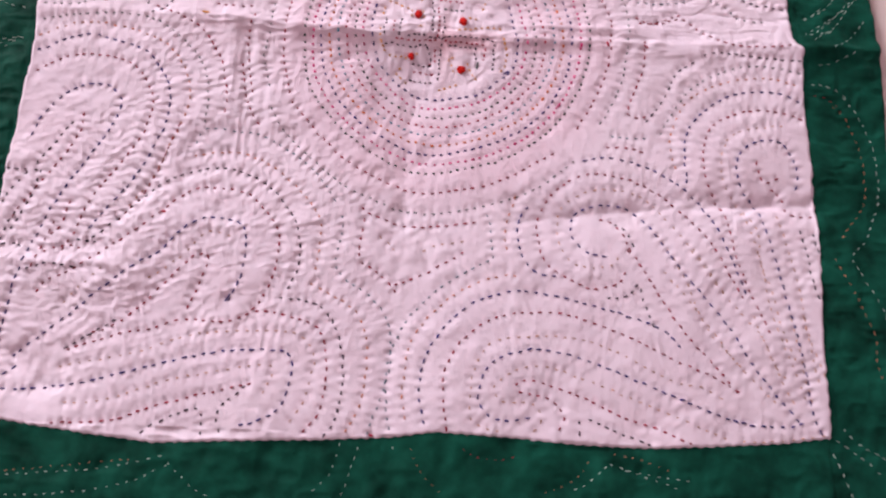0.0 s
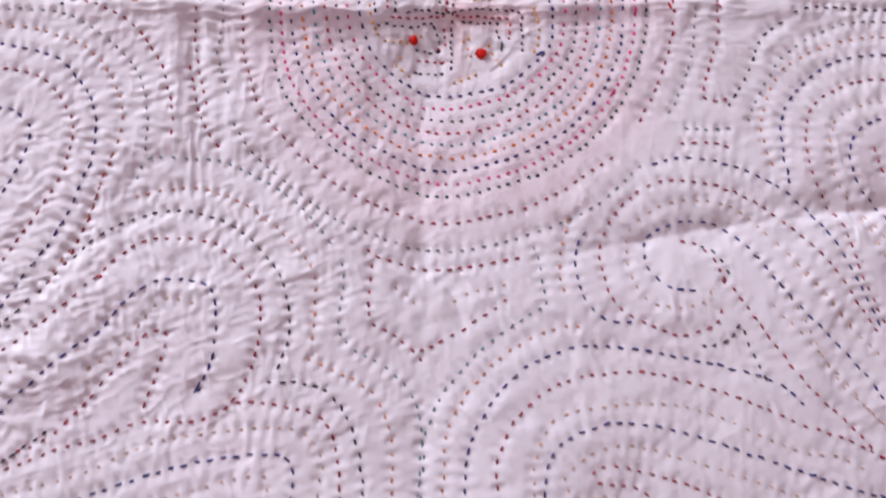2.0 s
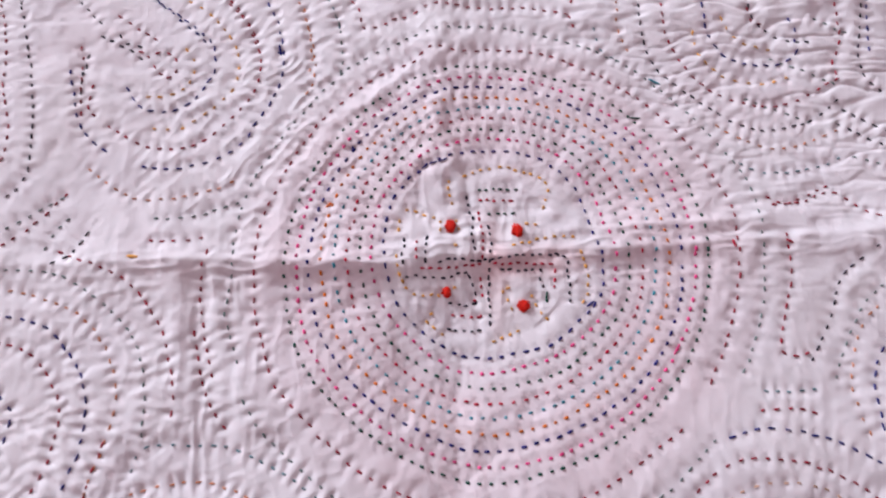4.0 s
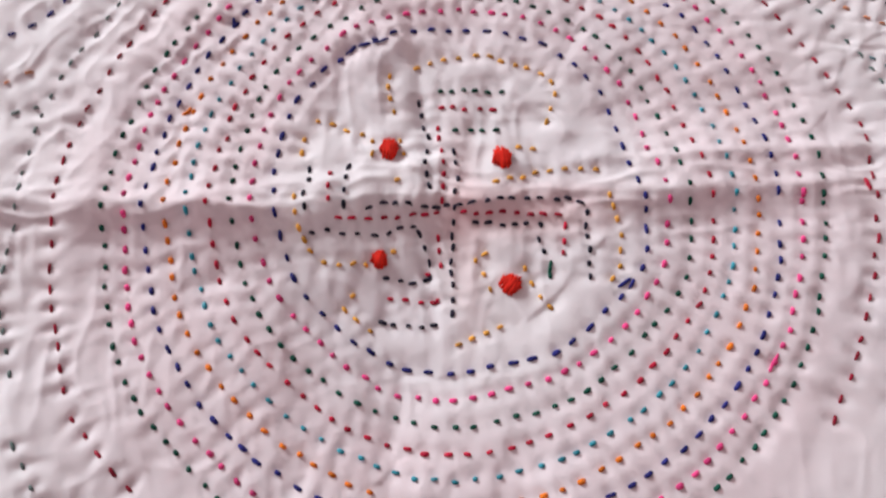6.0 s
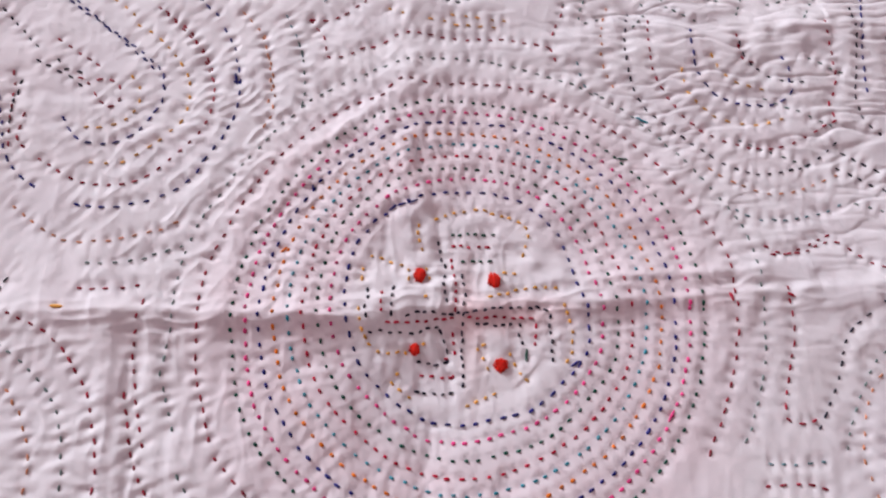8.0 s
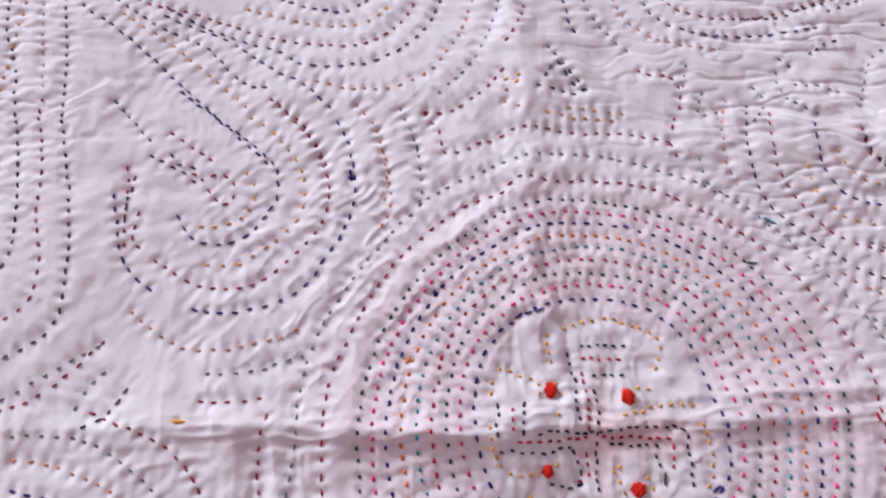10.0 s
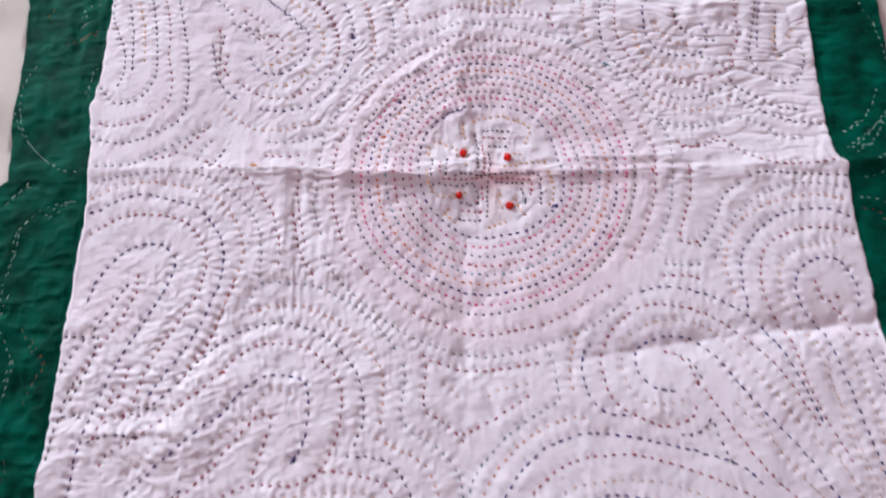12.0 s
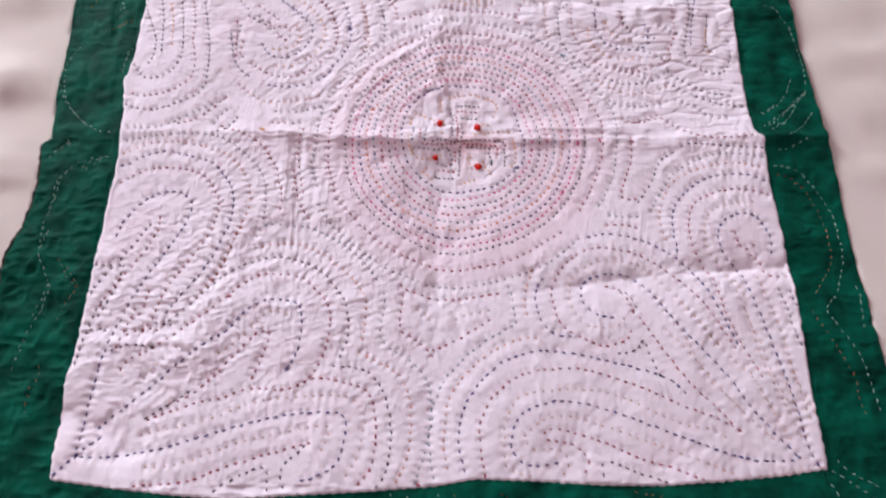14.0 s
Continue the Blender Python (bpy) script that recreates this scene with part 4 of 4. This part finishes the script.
def edge_roll(knots, low, high, side, z):
    """The narrow rolled hem along an outer edge."""
    ys = np.arange(low, high, 0.003)
    verts, faces = [], []
    for k, y in enumerate(ys):
        x = float(edge_line(knots, y)) + side * (0.0035 + 0.0006 * math.sin(k * 1.7)) + 0.0008 * float(lattice_noise(np.array([y]), np.array([3.0]), 0.012, 21)[0])
        base = float(height(x - side * 0.006, y)) + z
        for a in range(8):
            turn = a * math.pi / 4
            verts.append((x + 0.0019 * math.cos(turn), y, base + 0.0024 * math.sin(turn)))
        if k:
            for a in range(8):
                n = (a + 1) % 8
                faces.append((k * 8 - 8 + a, k * 8 - 8 + n, k * 8 + n, k * 8 + a))
    return verts, faces


mesh_object("rolled_hem", *edge_roll(OUT_LEFT, -0.09, 0.353, -1, -0.0055), HEM_COTTON, left_strip, "dark brown rolled hem")


def stitch_mesh(made, lift):
    """One thread's stitches: each a short bowed strand whose ends dive into the cloth."""
    sides, rings = 6, 5
    t = np.linspace(-1, 1, rings)
    bow = np.array([-0.7, 0.24, 0.40, 0.24, -0.7]) / 1000
    thin = np.array([0.55, 0.95, 1.05, 0.95, 0.55])
    ang = np.arange(sides) * 2 * math.pi / sides
    verts, faces = [], []
    for x, y, turn, long, radius in made:
        c, s = math.cos(turn), math.sin(turn)
        base = len(verts)
        px, py = x + t * long / 2 * c, y + t * long / 2 * s
        pz = np.maximum(height(px, py), float(height(x, y))) * 0.5 + height(px, py) * 0.5 + lift + bow
        for k in range(rings):
            r = radius * thin[k]
            for a in ang:
                off = r * math.cos(a)
                verts.append((px[k] - s * off, py[k] + c * off, pz[k] + r * 0.75 * math.sin(a)))
        for k in range(rings - 1):
            for q in range(sides):
                n = (q + 1) % sides
                faces.append((base + k * sides + q, base + k * sides + n, base + (k + 1) * sides + n, base + (k + 1) * sides + q))
    return verts, faces


WORDS = {"navy": "navy blue", "dark": "black", "green": "dark green", "red": "crimson", "pink": "bright pink", "orange": "orange", "mustard": "mustard yellow",
         "tan": "faded tan", "teal": "teal", "grey": "grey-green", "pale": "pale green", "maroon": "maroon", "rust": "faded orange", "sea": "faded teal"}


def inside(s):
    return float(edge_line(PANEL_LEFT, s[1])) + 0.003 < s[0] < float(edge_line(PANEL_RIGHT, s[1])) - 0.003 and float(edge_line(PANEL_BOTTOM, s[0])) + 0.002 < s[1] < TOP - 0.004


for colour, made in PANEL_LINES:
    made = [s for s in made if inside(s)]
    if made:
        mesh_object("stitch_line", *stitch_mesh(made, 0.0002), THREADS[colour], panel, "line of %s running stitch" % WORDS[colour])
for colour, made in BORDER_LINES:
    made = [s for s in made if -0.43 < s[0] < 0.43 and not inside(s)]
    if made:
        strip = left_strip if made[0][0] < -0.35 else right_strip if made[0][0] > 0.36 else low_strip
        mesh_object("stitch_line", *stitch_mesh(made, -0.0018), THREADS[colour], strip, "line of %s running stitch" % WORDS[colour])


def satin_dot(x, y, wide, high, lean):
    """A raised dot of satin stitch: side by side strands bowed over the cloth."""
    verts, faces = [], []
    strands, rings, sides = 15, 7, 6
    base_z = float(height(x, y))
    for k in range(strands):
        f = (k + 0.5) / strands * 2 - 1
        half = wide / 2 * math.sqrt(1 - f * f) * rng.uniform(0.92, 1.10)
        cy = f * high / 2 * 0.92
        skew = rng.uniform(-0.0007, 0.0007)
        slide = rng.uniform(-0.00035, 0.00035)
        base = len(verts)
        for q in range(rings):
            t = q / (rings - 1) * 2 - 1
            lx, ly, lz = t * half + slide, cy + skew * t, 0.0014 * (1 - t ** 4) * (1 - 0.4 * f * f) - 0.0002 - 0.0008 * abs(t) ** 6
            for a in range(sides):
                ang = a * 2 * math.pi / sides
                vy, vz = ly + 0.00045 * math.cos(ang), lz + 0.00048 * math.sin(ang)
                verts.append((x + lx * math.cos(lean) - vy * math.sin(lean), y + lx * math.sin(lean) + vy * math.cos(lean), base_z + 0.0004 + vz))
        for q in range(rings - 1):
            for a in range(sides):
                n = (a + 1) % sides
                faces.append((base + q * sides + a, base + q * sides + n, base + (q + 1) * sides + n, base + (q + 1) * sides + a))
    mesh_object("satin_stitch_dot", verts, faces, THREADS["scarlet"], panel, "raised scarlet dot of satin stitch")


satin_dot(0.0055, 0.3715, 0.0092, 0.0070, 1.35)
satin_dot(0.047, 0.366, 0.0098, 0.0074, 1.60)
satin_dot(0.0005, 0.331, 0.0070, 0.0058, 1.2)
satin_dot(0.047, 0.3195, 0.0078, 0.0080, 0.9)

# ---- the bed ----
bed = tagged(new("bed"), "wide bed made up with a pale cotton sheet", "bed")
part("mattress", box(-1.0, 1.0, -0.95, 1.15, -0.26, -0.032, 0.03), SHEET_COTTON, bed, "thick mattress")
part("bed_frame", box(-1.03, 1.03, -0.98, 1.18, -0.42, -0.265, 0.012), DARK_WOOD, bed, "dark wooden bed frame")
for lx in (-0.96, 0.96):
    for ly in (-0.91, 1.11):
        part("leg", box(lx - 0.04, lx + 0.04, ly - 0.04, ly + 0.04, -0.55, -0.42, 0.006), DARK_WOOD, bed)
su, sv = np.meshgrid(np.linspace(-0.99, 0.99, 330), np.linspace(-0.94, 1.14, 340), indexing="ij")
out_l, out_r = edge_line(OUT_LEFT, sv), edge_line(OUT_RIGHT, sv)
away = np.maximum(np.maximum(out_l - su, su - out_r), np.maximum(OUT_BOTTOM - sv, sv - OUT_TOP))
calm = np.clip(away / 0.06, 0.15, 1.0)
sz = 0.0034 * lattice_noise(su * 0.4, sv * 1.6, 0.11, 31) + 0.0018 * lattice_noise(su * 0.7, sv, 0.05, 32) + 0.0004 * lattice_noise(su, sv, 0.014, 33)
sz += 0.004 * np.exp(-((sv - 0.455 - 0.03 * su) / 0.022) ** 2) + 0.003 * np.exp(-((sv - 0.325 + 0.02 * su) / 0.018) ** 2) + 0.0035 * np.exp(-((sv - 0.12 - 0.06 * su) / 0.025) ** 2)
west = np.clip((-0.40 - su) / 0.03, 0, 1)
for fold_y, rise, wide in ((0.425, 0.006, 0.020), (0.31, 0.008, 0.018), (0.20, 0.006, 0.02), (0.56, 0.006, 0.03)):
    lean = sv - fold_y - 0.06 * (su + 0.45) - 0.006 * lattice_noise(su, sv, 0.07, 36)
    sz += west * rise * np.where(lean > 0, np.exp(-(lean / (wide * 2.2)) ** 2), np.exp(-(lean / (wide * 0.7)) ** 2))
sz = np.where(away < -0.001, -0.0225, -0.0068 + calm * sz)
idx = (np.arange(329)[:, None] * 340 + np.arange(339)[None, :]).ravel()
sheet = mesh_object("bed_sheet", np.stack([su, sv, sz], -1).reshape(-1, 3).tolist(), np.stack([idx, idx + 340, idx + 341, idx + 1], -1).tolist(), SHEET_COTTON)
tagged(sheet, "pale off-white cotton bed sheet with soft folds", "bed sheet")

# ---- the room round it, unseen: pink walls and ceiling bounce warm fill ----
def structure(name, bm, material):
    return tagged(part(name, bm, material), kind="structure")


structure("floor", box(-5.6, 3.6, -3.5, 5.3, -0.65, -0.55), FLOOR_TILE)
structure("unseen_ceiling", box(-5.6, 3.6, -3.5, 5.3, 3.3, 3.4), BOUNCE_WALL_PAINT)
structure("unseen_wall_east", box(3.6, 3.7, -3.6, 5.4, -0.65, 3.4), BOUNCE_WALL_PAINT)
structure("unseen_wall_west", box(-5.7, -5.6, -3.6, 5.4, -0.65, 3.4), BOUNCE_WALL_PAINT)
structure("unseen_wall_south", box(-5.6, 3.6, -3.6, -3.5, -0.65, 3.4), BOUNCE_WALL_PAINT)
north = bmesh.new()
for x0, x1, z0, z1 in ((-5.6, -5.2, -0.65, 3.4), (-2.6, 3.6, -0.65, 3.4), (-5.2, -2.6, -0.65, 1.25), (-5.2, -2.6, 3.1, 3.4)):
    piece = box(x0, x1, 5.3, 5.4, z0, z1)
    tmp = bpy.data.meshes.new("tmp")
    piece.to_mesh(tmp)
    piece.free()
    north.from_mesh(tmp)
    bpy.data.meshes.remove(tmp)
structure("unseen_wall_north", north, BOUNCE_WALL_PAINT)
window = tagged(new("window_1"), kind="structure")
for x0, x1, z0, z1 in ((-5.2, -5.15, 1.25, 3.1), (-2.65, -2.6, 1.25, 3.1), (-5.15, -2.65, 1.25, 1.3), (-5.15, -2.65, 3.05, 3.1), (-3.93, -3.87, 1.3, 3.05)):
    part("window_frame", box(x0, x1, 5.32, 5.385, z0, z1, 0.004), FRAME_PAINT, window)
